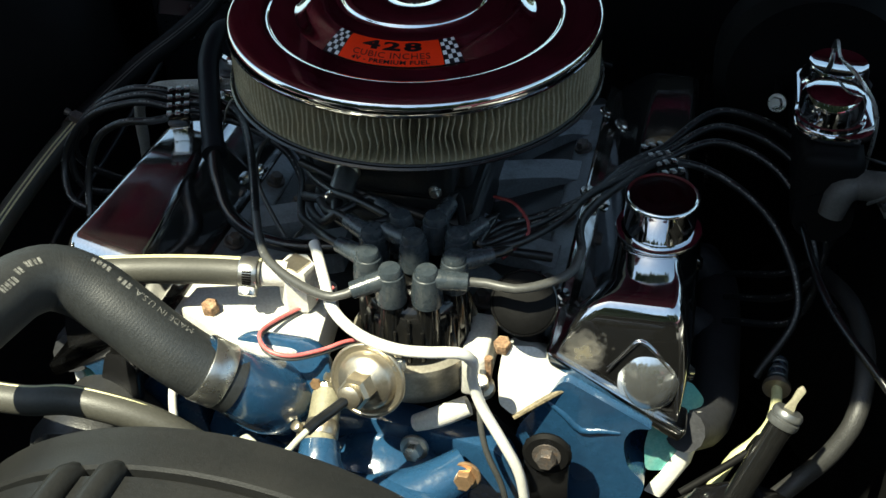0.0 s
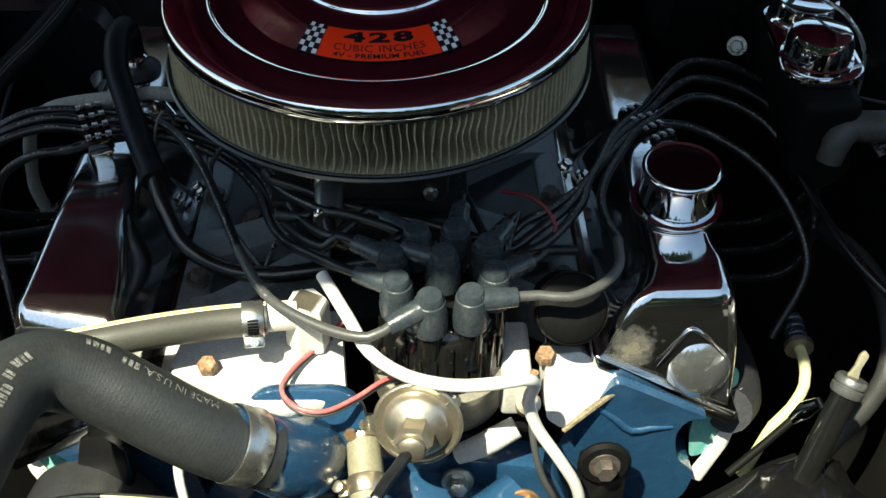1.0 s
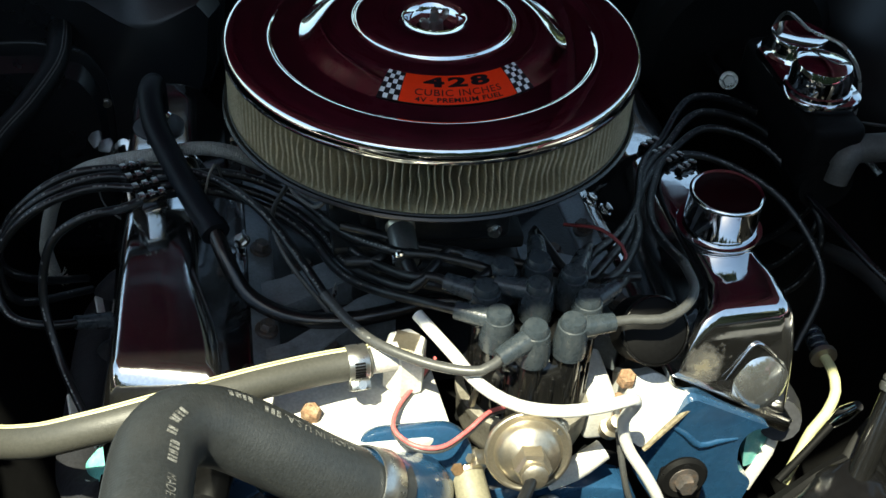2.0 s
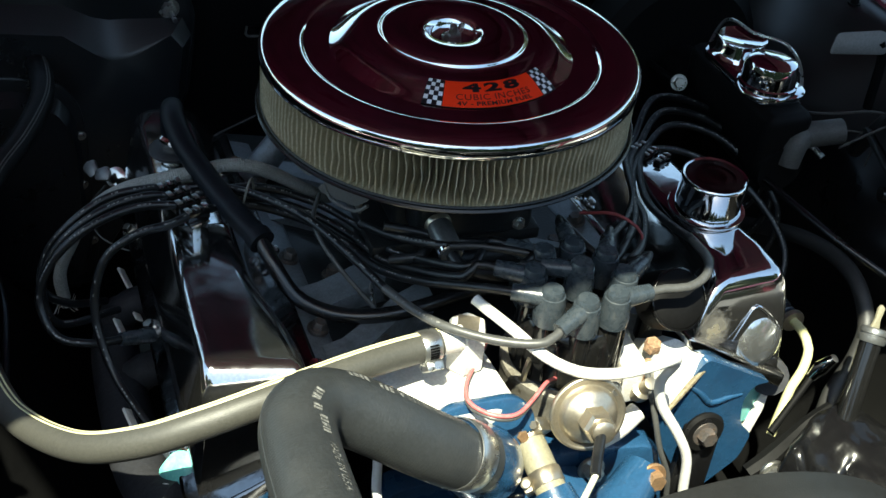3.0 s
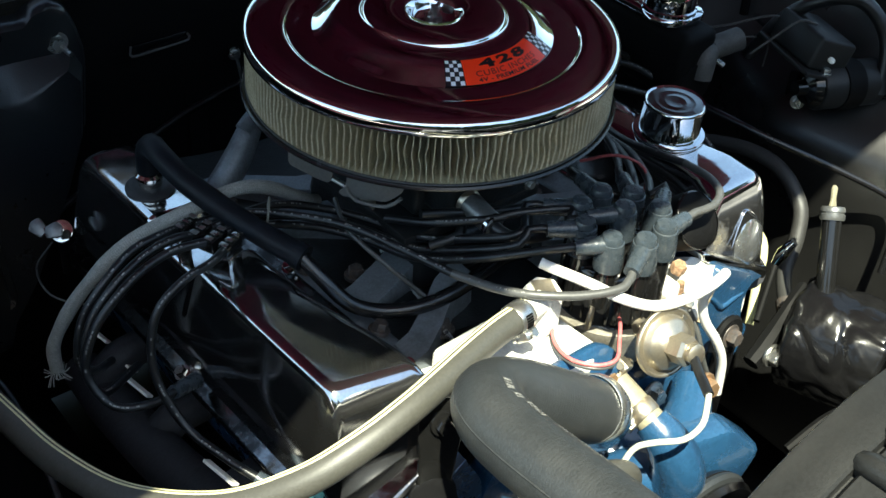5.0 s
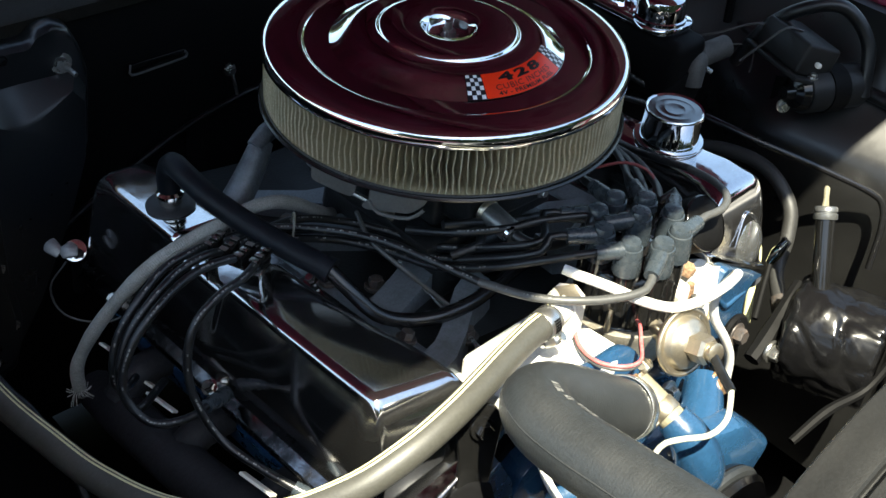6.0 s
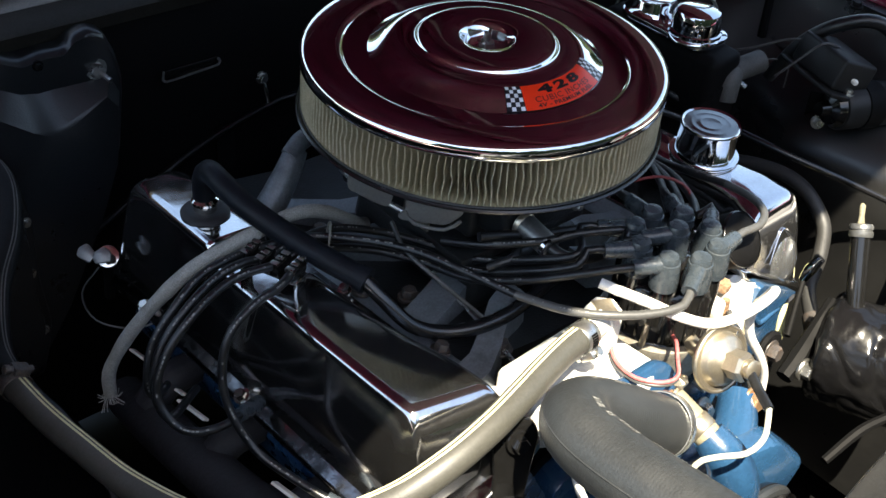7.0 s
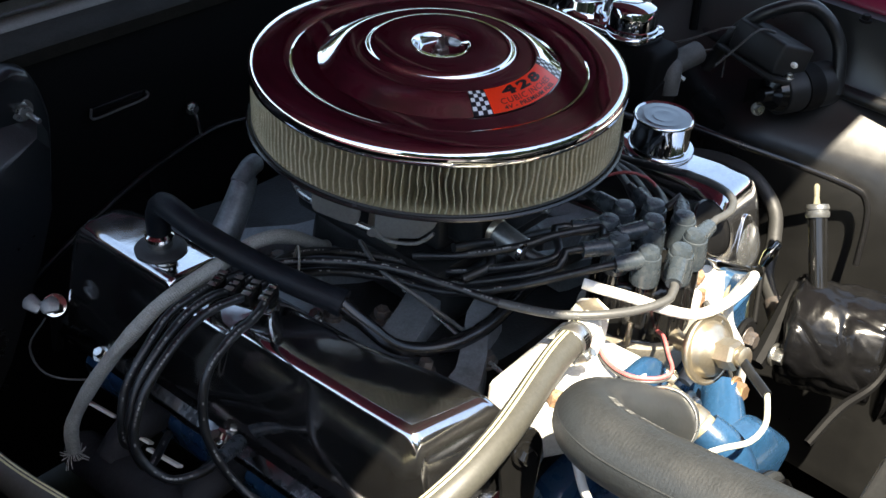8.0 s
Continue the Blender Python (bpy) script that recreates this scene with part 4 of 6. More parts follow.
def carburettor():
    ob = thing("carburettor", (0, 0, 0.83), "dull aluminium four-barrel carburettor under the air cleaner", "carburettor")
    # the darkened alloy paints in the shade under the air cleaner
    part("base_plate", box((0.17, 0.19, 0.014), pose(-0.01, 0.0, 0.842), 0.003), M["alu_shade"], ob)
    part("main_body", box((0.14, 0.15, 0.055), pose(0, 0.0, 0.876), 0.008, 3, taper=0.92), M["alu_shade"], ob)
    part("air_horn", lathe([(0.0, 0.90), (0.060, 0.90), (0.064, 0.905), (0.066, 0.925), (0.0, 0.925)], 40), M["alu_shade"], ob)
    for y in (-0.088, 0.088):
        bowl = part("float_bowl", box((0.115, 0.045, 0.048), pose(0, y, 0.882), 0.008, 3), M["alu_shade"], ob)
        for x in (-0.042, 0.042):
            hex_bolt((x, y - 0.023 if y < 0 else y + 0.023, 0.870), (0, -1 if y < 0 else 1, 0), 0.009, bowl, M["steel"])
    # bent shield plate of two leaves with a gap, towards the passenger side
    sm = pose(-0.126, -0.050, 0.891, 90, 0, -58)
    for out in ([(-0.062, 0.012), (-0.062, 0.038), (-0.018, 0.038), (-0.017, 0.012), (-0.021, 0.002), (-0.034, 0.004)],
                [(-0.004, 0.038), (-0.004, 0.004), (-0.012, -0.004), (-0.008, -0.008), (0.036, -0.002), (0.050, 0.012), (0.058, 0.038)]):
        part("shield_plate", prism(rounded(out, 0.005, 3), 0.003, sm, 0.0008), M["plate"], ob, "bent aluminium shield plate with a notch")
    part("plate_lip", tube([sm @ Vector(q) for q in ((-0.004, 0.004, 0.003), (0.006, -0.0075, 0.004), (0.036, -0.0058, 0.004), (0.050, 0.007, 0.003))], 0.0018, 8), M["plate"], ob)
    part("throttle_lever", prism(rounded([(-0.02, -0.03), (0.018, -0.034), (0.024, 0.016), (0.0, 0.03), (-0.014, 0.02)], 0.005, 3), 0.003, pose(-0.090, -0.02, 0.868, 90, 0, -90), 0.0008), M["zinc"], ob)
    part("linkage_rod", tube([(-0.105, -0.030, 0.868), (-0.118, 0.02, 0.872), (-0.112, 0.07, 0.866), (-0.095, 0.10, 0.858)], 0.0028, 8), M["steel"], ob)
    part("choke_housing", lathe([(0, 0), (0.024, 0), (0.026, 0.004), (0.026, 0.016), (0.022, 0.020), (0, 0.021)], 32, toward((0.072, 0.03, 0.872), (1, 0, 0))), M["bakelite"], ob)
    part("fuel_inlet", tube([(-0.045, -0.112, 0.866), (-0.060, -0.130, 0.862), (-0.085, -0.118, 0.852)], 0.005, 10), M["alu_shade"], ob)
    return ob


carburettor()


def intake():
    ob = thing("intake_manifold", (0, 0, 0.72), "bare cast aluminium intake manifold between the cylinder heads", "manifold")
    poly = rounded([(-0.172, 0.789), (-0.120, 0.779), (-0.055, 0.770), (0.055, 0.770), (0.120, 0.779), (0.165, 0.787), (0.170, 0.778), (0.125, 0.745), (-0.125, 0.735), (-0.186, 0.783)], 0.006, 3)
    for cut in ([(-0.172, 0.789), (-0.120, 0.779), (-0.070, 0.772), (-0.070, 0.735), (-0.125, 0.735), (-0.186, 0.783)],):
        part("shoulder", loft([[(x, y, z + ez(y)) for x, z in rounded(cut, 0.004, 3)] for y in (-0.258, -0.254, -0.235, -0.205)]), M["alu"], ob)
    # rear split off in darkened alloy: the shade behind the sunlit front
    part("valley_casting", loft([[(x, y, z + ez(y) - 0.003) for x, z in poly] for y in (-0.168, 0.0, 0.15, 0.262)]), M["alu_shade"], ob, "rear of the casting, shade painted into its colour")
    part("plenum", box((0.16, 0.20, 0.05), pose(0, 0, 0.800), 0.012, 3, taper=0.95), M["alu_shade"], ob)
    for side in (1, -1):
        for y0, y1, w in ((-0.122, -0.180, 0.017), (-0.062, -0.092, 0.022), (0.03, 0.075, 0.021), (0.085, 0.175, 0.018)):
            sec = []
            for t, x in ((0.0, 0.045), (0.3, 0.078), (0.6, 0.112), (0.85, 0.140), (1.0, 0.158)):
                y = y0 + (y1 - y0) * ease(t)
                z = 0.800 - 0.016 * t + ez(y)
                sec.append([(side * x, y + a * w, z + b) for a, b in rounded([(-1.0, -0.030), (-0.85, 0.004), (0.85, 0.004), (1.0, -0.030)], 0.010, 3)])
            part("runner", loft(sec), M["runner"], ob, smooth=50)
        rail = [[(side * x, y, z + ez(y)) for x, z in rounded([(0.142, 0.772), (0.146, 0.783), (0.170, 0.790), (0.174, 0.780)], 0.003, 2)] for y in (-0.205, -0.10, 0.0, 0.10, 0.235)]
        part("port_rail", loft(rail), M["runner"], ob)
        for y in (-0.140, -0.020, 0.125):
            hex_bolt((side * 0.156, y, 0.789 + ez(y)), (side * -0.25, 0, 0.97), 0.014, ob, M["dark_bolt"])
    # thermostat boss and front pads
    part("thermostat_boss", prism(rounded([(-0.160, -0.262), (-0.150, -0.205), (-0.030, -0.198), (-0.022, -0.285), (-0.045, -0.298), (-0.095, -0.298)], 0.008, 3), 0.048, pose(0, 0, 0.775), 0.004), M["alu"], ob)
    part("water_passage", box((0.024, 0.060, 0.050), pose(0.108, -0.228, 0.784), 0.005, 3), M["alu"], ob)
    part("cast_arm", tube([(0.062, -0.284, 0.744), (0.082, -0.284, 0.756), (0.108, -0.276, 0.768)], [0.008, 0.010, 0.009], 14), M["alu"], ob)
    part("seam_sealer", tube([(0.121, -0.2545, 0.808), (0.122, -0.2565, 0.792), (0.120, -0.2575, 0.775)], [0.004, 0.003, 0.004], 8, 0.004), M["rust"], ob, "rusty seam beside the pad")
    part("gasket_edge", tube([(0.198, -0.2475, 0.7865), (0.172, -0.2575, 0.7700), (0.147, -0.2685, 0.7530)], [0.0022, 0.0030, 0.0022], 8, 0.004), M["gasket"], ob, "dirty tan gasket edge")
    pad = rounded([(0.132, -0.243, 0.812), (0.160, -0.236, 0.808), (0.197, -0.246, 0.787), (0.146, -0.267, 0.754), (0.133, -0.266, 0.765), (0.130, -0.256, 0.790)], 0.004, 3)
    part("front_pad", loft([pad, [(x, y + 0.002, z + 0.001) for x, y, z in pad], [(x, y + 0.034, z - 0.020) for x, y, z in pad]]), M["alu"], ob, "flat white machined pad")
    for x, y, z in ((0.131, -0.240, 0.808), (-0.128, -0.262, 0.824)):
        hex_bolt((x, y, z), (0, -0.25, 1), 0.016, ob, M["rust"], washer=False, label="rusty bolt head")
    part("sender_plug", lathe([(0, 0), (0.010, 0), (0.010, 0.012), (0.006, 0.014), (0.006, 0.030), (0, 0.031)], 16, toward((0.118, -0.256, 0.770), (0, -0.5, 0.86))), M["zinc"], ob)
    for x, y in ((-0.105, -0.168), (0.1, -0.17), (-0.118, -0.05), (0.118, -0.05), (-0.118, 0.1)):
        hex_bolt((x, y, 0.782 + ez(y)), (0, 0, 1), 0.016, ob, M["dark_bolt"])
    return ob


intake()


def distributor():
    c = Vector((0.050, -0.225, 0.0))
    ob = thing("distributor", (c.x, c.y, 0.76), "black bakelite distributor with a zinc-plated vacuum canister", "distributor")
    part("housing", lathe([(0, 0.700), (0.020, 0.700), (0.022, 0.735), (0.040, 0.750), (0.0520, 0.760), (0.0550, 0.772), (0.0555, 0.792), (0.0575, 0.796), (0.0575, 0.803), (0.0520, 0.805), (0, 0.805)], 56, pose(c.x, c.y, 0)), M["bowl"], ob, "dull grey cast distributor bowl")
    cap = part("distributor_cap", lathe([(0, 0.800), (0.0500, 0.800), (0.0505, 0.8055), (0.0485, 0.808), (0.0470, 0.845), (0.043, 0.858), (0.036, 0.863), (0.02, 0.866), (0, 0.866)], 64, pose(c.x, c.y, 0)), M["bakelite"], ob)
    for k in range(26):
        a = k * 2 * math.pi / 26
        part("skirt_rib", box((0.0022, 0.0026, 0.034), pose(c.x + 0.0485 * math.cos(a), c.y + 0.0485 * math.sin(a), 0.8245, 0, 0, math.degrees(a)), 0.0006), M["bakelite"], cap)
    for k in range(8):
        a = radians(30 + 45 * k)
        part("tower", lathe([(0.0098, 0.826), (0.0105, 0.850), (0.0095, 0.880), (0.0085, 0.884), (0, 0.884)], 18, pose(c.x + 0.0395 * math.cos(a), c.y + 0.0395 * math.sin(a), 0)), M["bakelite"], cap)
        part("cap_rib", box((0.004, 0.003, 0.022), pose(c.x + 0.0465 * math.cos(a + 0.39), c.y + 0.0465 * math.sin(a + 0.39), 0.842, 0, 0, math.degrees(a + 0.39)), 0.0008), M["bakelite"], cap)
    part("tower", lathe([(0.011, 0.86), (0.0105, 0.885), (0.009, 0.890), (0, 0.890)], 18, pose(c.x, c.y, 0)), M["bakelite"], cap)
    for a in (radians(205), radians(25)):
        clip = [(c.x + r * math.cos(a), c.y + r * math.sin(a), z) for r, z in ((0.048, 0.778), (0.0535, 0.792), (0.0530, 0.812), (0.0485, 0.826))]
        part("spring_clip", tube(clip, 0.003, 6, 0.005), M["zinc"], ob)
    # vacuum canister: cup, rim and hexagon fitting
    nut = Vector((0.027, -0.342, 0.833))
    way = Vector((-0.12, -0.92, 0.38)).normalized()
    base = nut - way * 0.030
    m = toward(base, way)
    can = part("vacuum_canister", lathe([(0, -0.014), (0.020, -0.014), (0.0280, -0.008), (0.0318, -0.0020), (0.0324, 0.0004), (0.0312, 0.0016), (0.0282, 0.0012), (0.0262, 0.0010), (0.0252, 0.0022), (0.0240, 0.0062), (0.0225, 0.0082), (0.0195, 0.0100), (0.0150, 0.0125), (0.0125, 0.0150), (0.0, 0.0155)], 72, m), M["zinc"], ob, "gold zinc-plated vacuum canister", smooth=50)
    part("canister_rim", lathe([(0.0310, -0.0030), (0.0326, -0.0026), (0.0333, -0.0006), (0.0328, 0.0018), (0.0306, 0.0026), (0.0296, 0.0014)], 72, m), M["zinc"], can, smooth=80)
    part("hex_fitting", lathe([(0.0140, 0.012), (0.0140, 0.030), (0.0118, 0.034), (0.0, 0.034)], 6, m), M["zinc"], can, smooth=25)
    part("hose_nipple", lathe([(0.0085, 0.033), (0.0095, 0.035), (0.0095, 0.040), (0.0060, 0.042), (0.0, 0.042)], 24, m), M["zinc"], can)
    part("canister_arm", tube([tuple(base - way * 0.008), (0.038, -0.285, 0.806), (c.x, c.y - 0.03, 0.806)], [0.008, 0.008, 0.010], 10), M["zinc"], ob)
    hex_bolt(tuple(base + m.to_3x3() @ Vector((0.024, 0.018, -0.004))), tuple(way), 0.009, can, M["steel"], name="screw")
    return c


DIST = distributor()
_k = thing("breather_cap", (0.15, -0.20, 0.79), "glossy black round breather cap between the distributor and the valve cover", "cap")
part("cap_dome", lathe([(0.020, -0.034), (0.0275, -0.030), (0.0285, -0.004), (0.0275, 0.0), (0.0255, 0.002), (0.012, 0.0035), (0, 0.004)], 48, toward((0.148, -0.237, 0.861), (0.06, -0.72, 0.60))), M["satin"], _k, smooth=40)
part("rim", lathe([(0.0270, -0.002), (0.0288, -0.0015), (0.0288, 0.001), (0.0270, 0.002)], 48, toward((0.148, -0.237, 0.861), (0.06, -0.72, 0.60))), M["black"], _k, smooth=80)
part("neck", tube([(0.1465, -0.216, 0.843), (0.148, -0.208, 0.825), (0.150, -0.203, 0.79)], 0.014, 20), M["black"], _k)


def elbow_boot(tower_k, out_deg, drop=0.0, lit=True):
    """A right-angled boot on a tower: returns its parts' shapes and where its wire leaves."""
    if tower_k is None:
        p = Vector((DIST.x, DIST.y, 0.886))
    else:
        a = radians(30 + 45 * tower_k)
        p = Vector((DIST.x + 0.0395 * math.cos(a), DIST.y + 0.0395 * math.sin(a), 0.878))
    d = Vector((math.cos(radians(out_deg)), math.sin(radians(out_deg)), -drop)).normalized()
    return p, d


def plug_wire(path, boot=None, boot2=None, material="wire", r=0.0040, label="black spark plug wire with rubber boots", dusty=None):
    ob = thing("plug_wire", path[0], label, "wire", "spark plug wires")
    pts = list(path)
    if boot:
        p, d = elbow_boot(*boot)
        top = p + Vector((0, 0, 0.015))
        body = bmesh.new()
        lathe([(0.0132, -0.010), (0.0136, -0.002), (0.0128, 0.008), (0.0118, 0.0165), (0.0114, 0.0185), (0.0104, 0.0190), (0.0100, 0.0225), (0.0086, 0.0250), (0.0, 0.0260)], 24, pose(*p), body)
        tube([top - d * 0.004, top + d * 0.012, top + d * 0.034], [0.0088, 0.0084, 0.0074], 18, 0.006, body)
        b = part("boot", body, M["boot"], ob, "grey rubber right-angled boot", smooth=45)
        part("boot_collar", lathe([(0.0118, 0.0), (0.0130, 0.001), (0.0130, 0.004), (0.0118, 0.005)], 24, pose(*(p - Vector((0, 0, 0.004))))), M["boot"], b)
        pts = [tuple(top + d * 0.028), tuple(top + d * 0.050)] + pts
    # dusty: points painted pale as sunlit; the rest takes the black jacket
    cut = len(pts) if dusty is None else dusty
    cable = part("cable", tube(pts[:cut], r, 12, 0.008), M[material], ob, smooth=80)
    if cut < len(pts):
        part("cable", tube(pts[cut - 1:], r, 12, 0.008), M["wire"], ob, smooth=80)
    line = spline(pts, 0.004)
    rnd = random.Random(len(line))
    bars = bmesh.new()
    at = 26
    while at < len(line) - 6:
        if rnd.random() < 0.45:
            p, t = line[at], (line[at + 1] - line[at]).normalized()
            up = (Vector((-0.25, -0.55, 0.8)) - t * t.dot(Vector((-0.25, -0.55, 0.8)))).normalized()
            box((rnd.uniform(0.0012, 0.0040), 0.0014, 0.0003), Matrix.Translation(p + up * (r + 0.00008)) @ Matrix((t, up.cross(t), up)).transposed().to_4x4(), 0, bm=bars)
        at += 1
    part("worn_print", bars, M["worn_ink"], cable, "worn pale print on the jacket", kind="stuff")
    if boot2:
        a, b_ = Vector(boot2[0]), Vector(boot2[1])
        part("plug_boot", tube([a, (a + b_) / 2, b_], [0.0065, 0.0075, 0.0080], 14, 0.008), M["boot"], ob, "pale grey spark plug boot")
    return ob


# front pair, in the sun: pale grey forward lengths stand in for sunlight
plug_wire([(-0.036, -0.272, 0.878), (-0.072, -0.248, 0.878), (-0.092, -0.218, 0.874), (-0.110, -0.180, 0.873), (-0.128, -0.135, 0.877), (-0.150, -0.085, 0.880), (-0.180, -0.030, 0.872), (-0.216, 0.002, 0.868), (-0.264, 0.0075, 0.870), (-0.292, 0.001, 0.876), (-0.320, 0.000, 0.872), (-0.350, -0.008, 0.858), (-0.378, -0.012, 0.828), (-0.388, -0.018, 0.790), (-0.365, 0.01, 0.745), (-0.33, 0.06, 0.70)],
          (5, 205, 0.25), material="wire_grey", label="spark plug wire from the distributor front, painted pale where sunlit", dusty=6)
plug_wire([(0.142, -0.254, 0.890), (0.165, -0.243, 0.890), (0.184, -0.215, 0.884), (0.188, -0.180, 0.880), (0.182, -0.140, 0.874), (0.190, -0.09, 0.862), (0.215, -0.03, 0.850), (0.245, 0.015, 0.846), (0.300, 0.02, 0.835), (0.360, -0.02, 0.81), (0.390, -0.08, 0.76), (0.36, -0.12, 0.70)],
          (6, 8, 0.05), material="wire_grey", label="spark plug wire towards the driver side, painted pale where sunlit", dusty=6)
# the rest of the driver side wires
for k, out, mid in ((7, 35, 0.000), (0, 60, 0.010), (1, 80, 0.020)):
    plug_wire([(0.110 - mid, -0.205 + mid, 0.886 - mid * 0.3), (0.135 - mid, -0.180 + mid, 0.880), (0.165 - mid, -0.130, 0.872), (0.180, -0.08, 0.862), (0.212, -0.022 + mid, 0.850), (0.245, 0.018 + mid * 1.2, 0.846), (0.300, 0.055 + mid * 2.2, 0.850 + mid * 0.5), (0.365 + mid, 0.035 + mid * 3, 0.830), (0.405 + mid, -0.03 + mid * 3, 0.78), (0.395, -0.03 + mid * 4, 0.70), (0.33, 0.0 + mid * 4, 0.66)],
              (k, out, 0.05))
# the passenger side bundle: a shallow sag from the separator to the cap
def sag(o, z):
    mid = [(-0.048, -0.196, 0.878), (-0.074, -0.158, 0.858), (-0.094, -0.108, 0.836), (-0.112, -0.058, 0.832), (-0.145, -0.022, 0.838), (-0.200, -0.012, 0.856)]
    return [(x + o * 0.7, y + o * 0.7, zz + z) for x, y, zz in mid]


def clip_at(k):
    """Where a wire passes the passenger side separator."""
    return (-0.255 - 0.0060 * k, -0.015 + 0.0149 * k, 0.870)


LOOP = [(-0.285, -0.020, 0.872), (-0.312, -0.020, 0.868), (-0.345, -0.028, 0.858), (-0.376, -0.032, 0.830), (-0.391, -0.040, 0.795)]


def along(o):
    return [(x + o * 0.3, y + o, z + abs(o) * 0.4) for x, y, z in LOOP]


plug_wire(sag(0.010, 0.003) + [clip_at(-0.5)] + LOOP + [(-0.380, -0.062, 0.768), (-0.350, -0.072, 0.762), (-0.315, -0.060, 0.752)],
          (3, 146, 0.03), ((-0.325, -0.064, 0.755), (-0.295, -0.050, 0.742)))
plug_wire(sag(0.0, 0.0) + [clip_at(-1.5), (-0.272, -0.050, 0.870), (-0.302, -0.056, 0.868), (-0.332, -0.060, 0.846), (-0.345, -0.074, 0.800), (-0.336, -0.105, 0.755), (-0.318, -0.148, 0.738), (-0.300, -0.185, 0.728)],
          (4, 152, 0.03), ((-0.306, -0.172, 0.731), (-0.282, -0.215, 0.716)))
plug_wire(sag(0.021, 0.008) + [clip_at(0.5)] + along(0.010) + [(-0.376, -0.030, 0.755), (-0.32, 0.02, 0.72)],
          (2, 138, 0.03))
# the coil wire, from the middle tower
plug_wire([(0.020, -0.190, 0.896), (-0.02, -0.165, 0.893), (-0.045, -0.150, 0.886), (-0.08, -0.11, 0.872), (-0.10, -0.07, 0.86)], (None, 150, 0.1), label="black coil wire from the middle of the distributor")


def loom(side, at, turn):
    """A row of wire clips on a stamped bracket."""
    ob = thing("wire_separator", at, "black plastic spark plug wire separator on a valve cover", "wire clip", "wire separators")
    m = pose(*at, 0, 0, turn)
    part("bracket", box((0.062, 0.020, 0.003), m @ pose(0, 0, -0.009), 0.001), M["chrome_old"], ob)
    for s in (-1, 1):
        part("bracket_leg", box((0.003, 0.016, 0.032), m @ pose(0.029 * s, 0, -0.025), 0.0008), M["chrome_old"], ob)
    for k in range(4):
        part("clip", box((0.011, 0.024, 0.013), m @ pose(-0.024 + 0.016 * k, 0, -0.002), 0.003), M["bakelite"], ob)
        # small steel plates added in place of glints on the glossy clips
        for j in (-1, 0, 1):
            part("clip_plate", box((0.0075, 0.0050, 0.0012), m @ pose(-0.024 + 0.016 * k, 0.0088 * j, 0.0062), 0.0004), M["steel"], ob, "small bright plate standing in for a glint")


loom(-1, (-0.255, -0.015, 0.870), 112)
loom(1, (0.245, 0.018, 0.843), -60)
_c = thing("wire_clip", (-0.195, -0.015, 0.85), "small pale plastic clip holding the wire bundle", "wire clip")
part("clip_body", tube([(-0.205, -0.028, 0.850), (-0.197, -0.022, 0.880), (-0.190, -0.012, 0.884), (-0.186, 0.000, 0.855)], 0.0012, 6, 0.004), M["tan"], _c)


def heater_hose():
    path = [(-0.082, -0.246, 0.862), (-0.118, -0.252, 0.864), (-0.160, -0.264, 0.868), (-0.200, -0.276, 0.870), (-0.240, -0.285, 0.868), (-0.285, -0.287, 0.858), (-0.330, -0.275, 0.837), (-0.375, -0.238, 0.806), (-0.418, -0.165, 0.774), (-0.441, -0.085, 0.757), (-0.452, -0.014, 0.750), (-0.459, 0.044, 0.745), (-0.462, 0.100, 0.742), (-0.455, 0.150, 0.746), (-0.427, 0.210, 0.765), (-0.393, 0.253, 0.785), (-0.368, 0.306, 0.800), (-0.364, 0.349, 0.808), (-0.370, 0.410, 0.800)]
    r = 0.0125
    ob = thing("heater_hose", path[0], "grey heater hose with a double yellow stripe", "hose", "hoses")
    part("hose_body", tube(path[:13], r, 20, 0.008), M["hose"], ob, smooth=80)
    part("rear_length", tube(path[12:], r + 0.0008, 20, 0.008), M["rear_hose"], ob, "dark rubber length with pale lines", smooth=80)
    screw_clamp(ob, path[12], Vector(path[13]) - Vector(path[11]), r + 0.0012, 0.014, M["dark_bolt"], 2.0, slots=0)
    pts = spline(path[:13], 0.008)
    fr = frames_along(pts)
    tail = spline(path[12:], 0.008)
    for off in (0.5, 0.75):
        ln = []
        for p, (t, n, b) in zip(tail, frames_along(tail)):
            up = (Vector((0, 0, 1)) - t * t.z).normalized()
            ln.append(p + (up * math.cos(off) + t.cross(up) * math.sin(off)) * r)
        part("stripe", tube(ln, 0.0011, 8, smooth_path=False), M["strip"], ob, "thin grey printed stripe", smooth=80)
    for off in (0.22, 0.58):
        ln = []
        for p, (t, n, b) in zip(pts, fr):
            up = (Vector((0, 0, 1)) - t * t.z).normalized()
            sd = t.cross(up)
            w = up * math.cos(off) - sd * math.sin(off) * -1
            ln.append(p + w * (r - 0.0007))
        part("stripe", tube(ln, 0.0013, 8, smooth_path=False), M["yellow"], ob, "thin yellow printed stripe", smooth=80)
    screw_clamp(ob, (-0.092, -0.2475, 0.8625), (-1, -0.13, 0.04), r + 0.0003, 0.016, M["steel"], 5.5, slots=6)
    return ob


heater_hose()


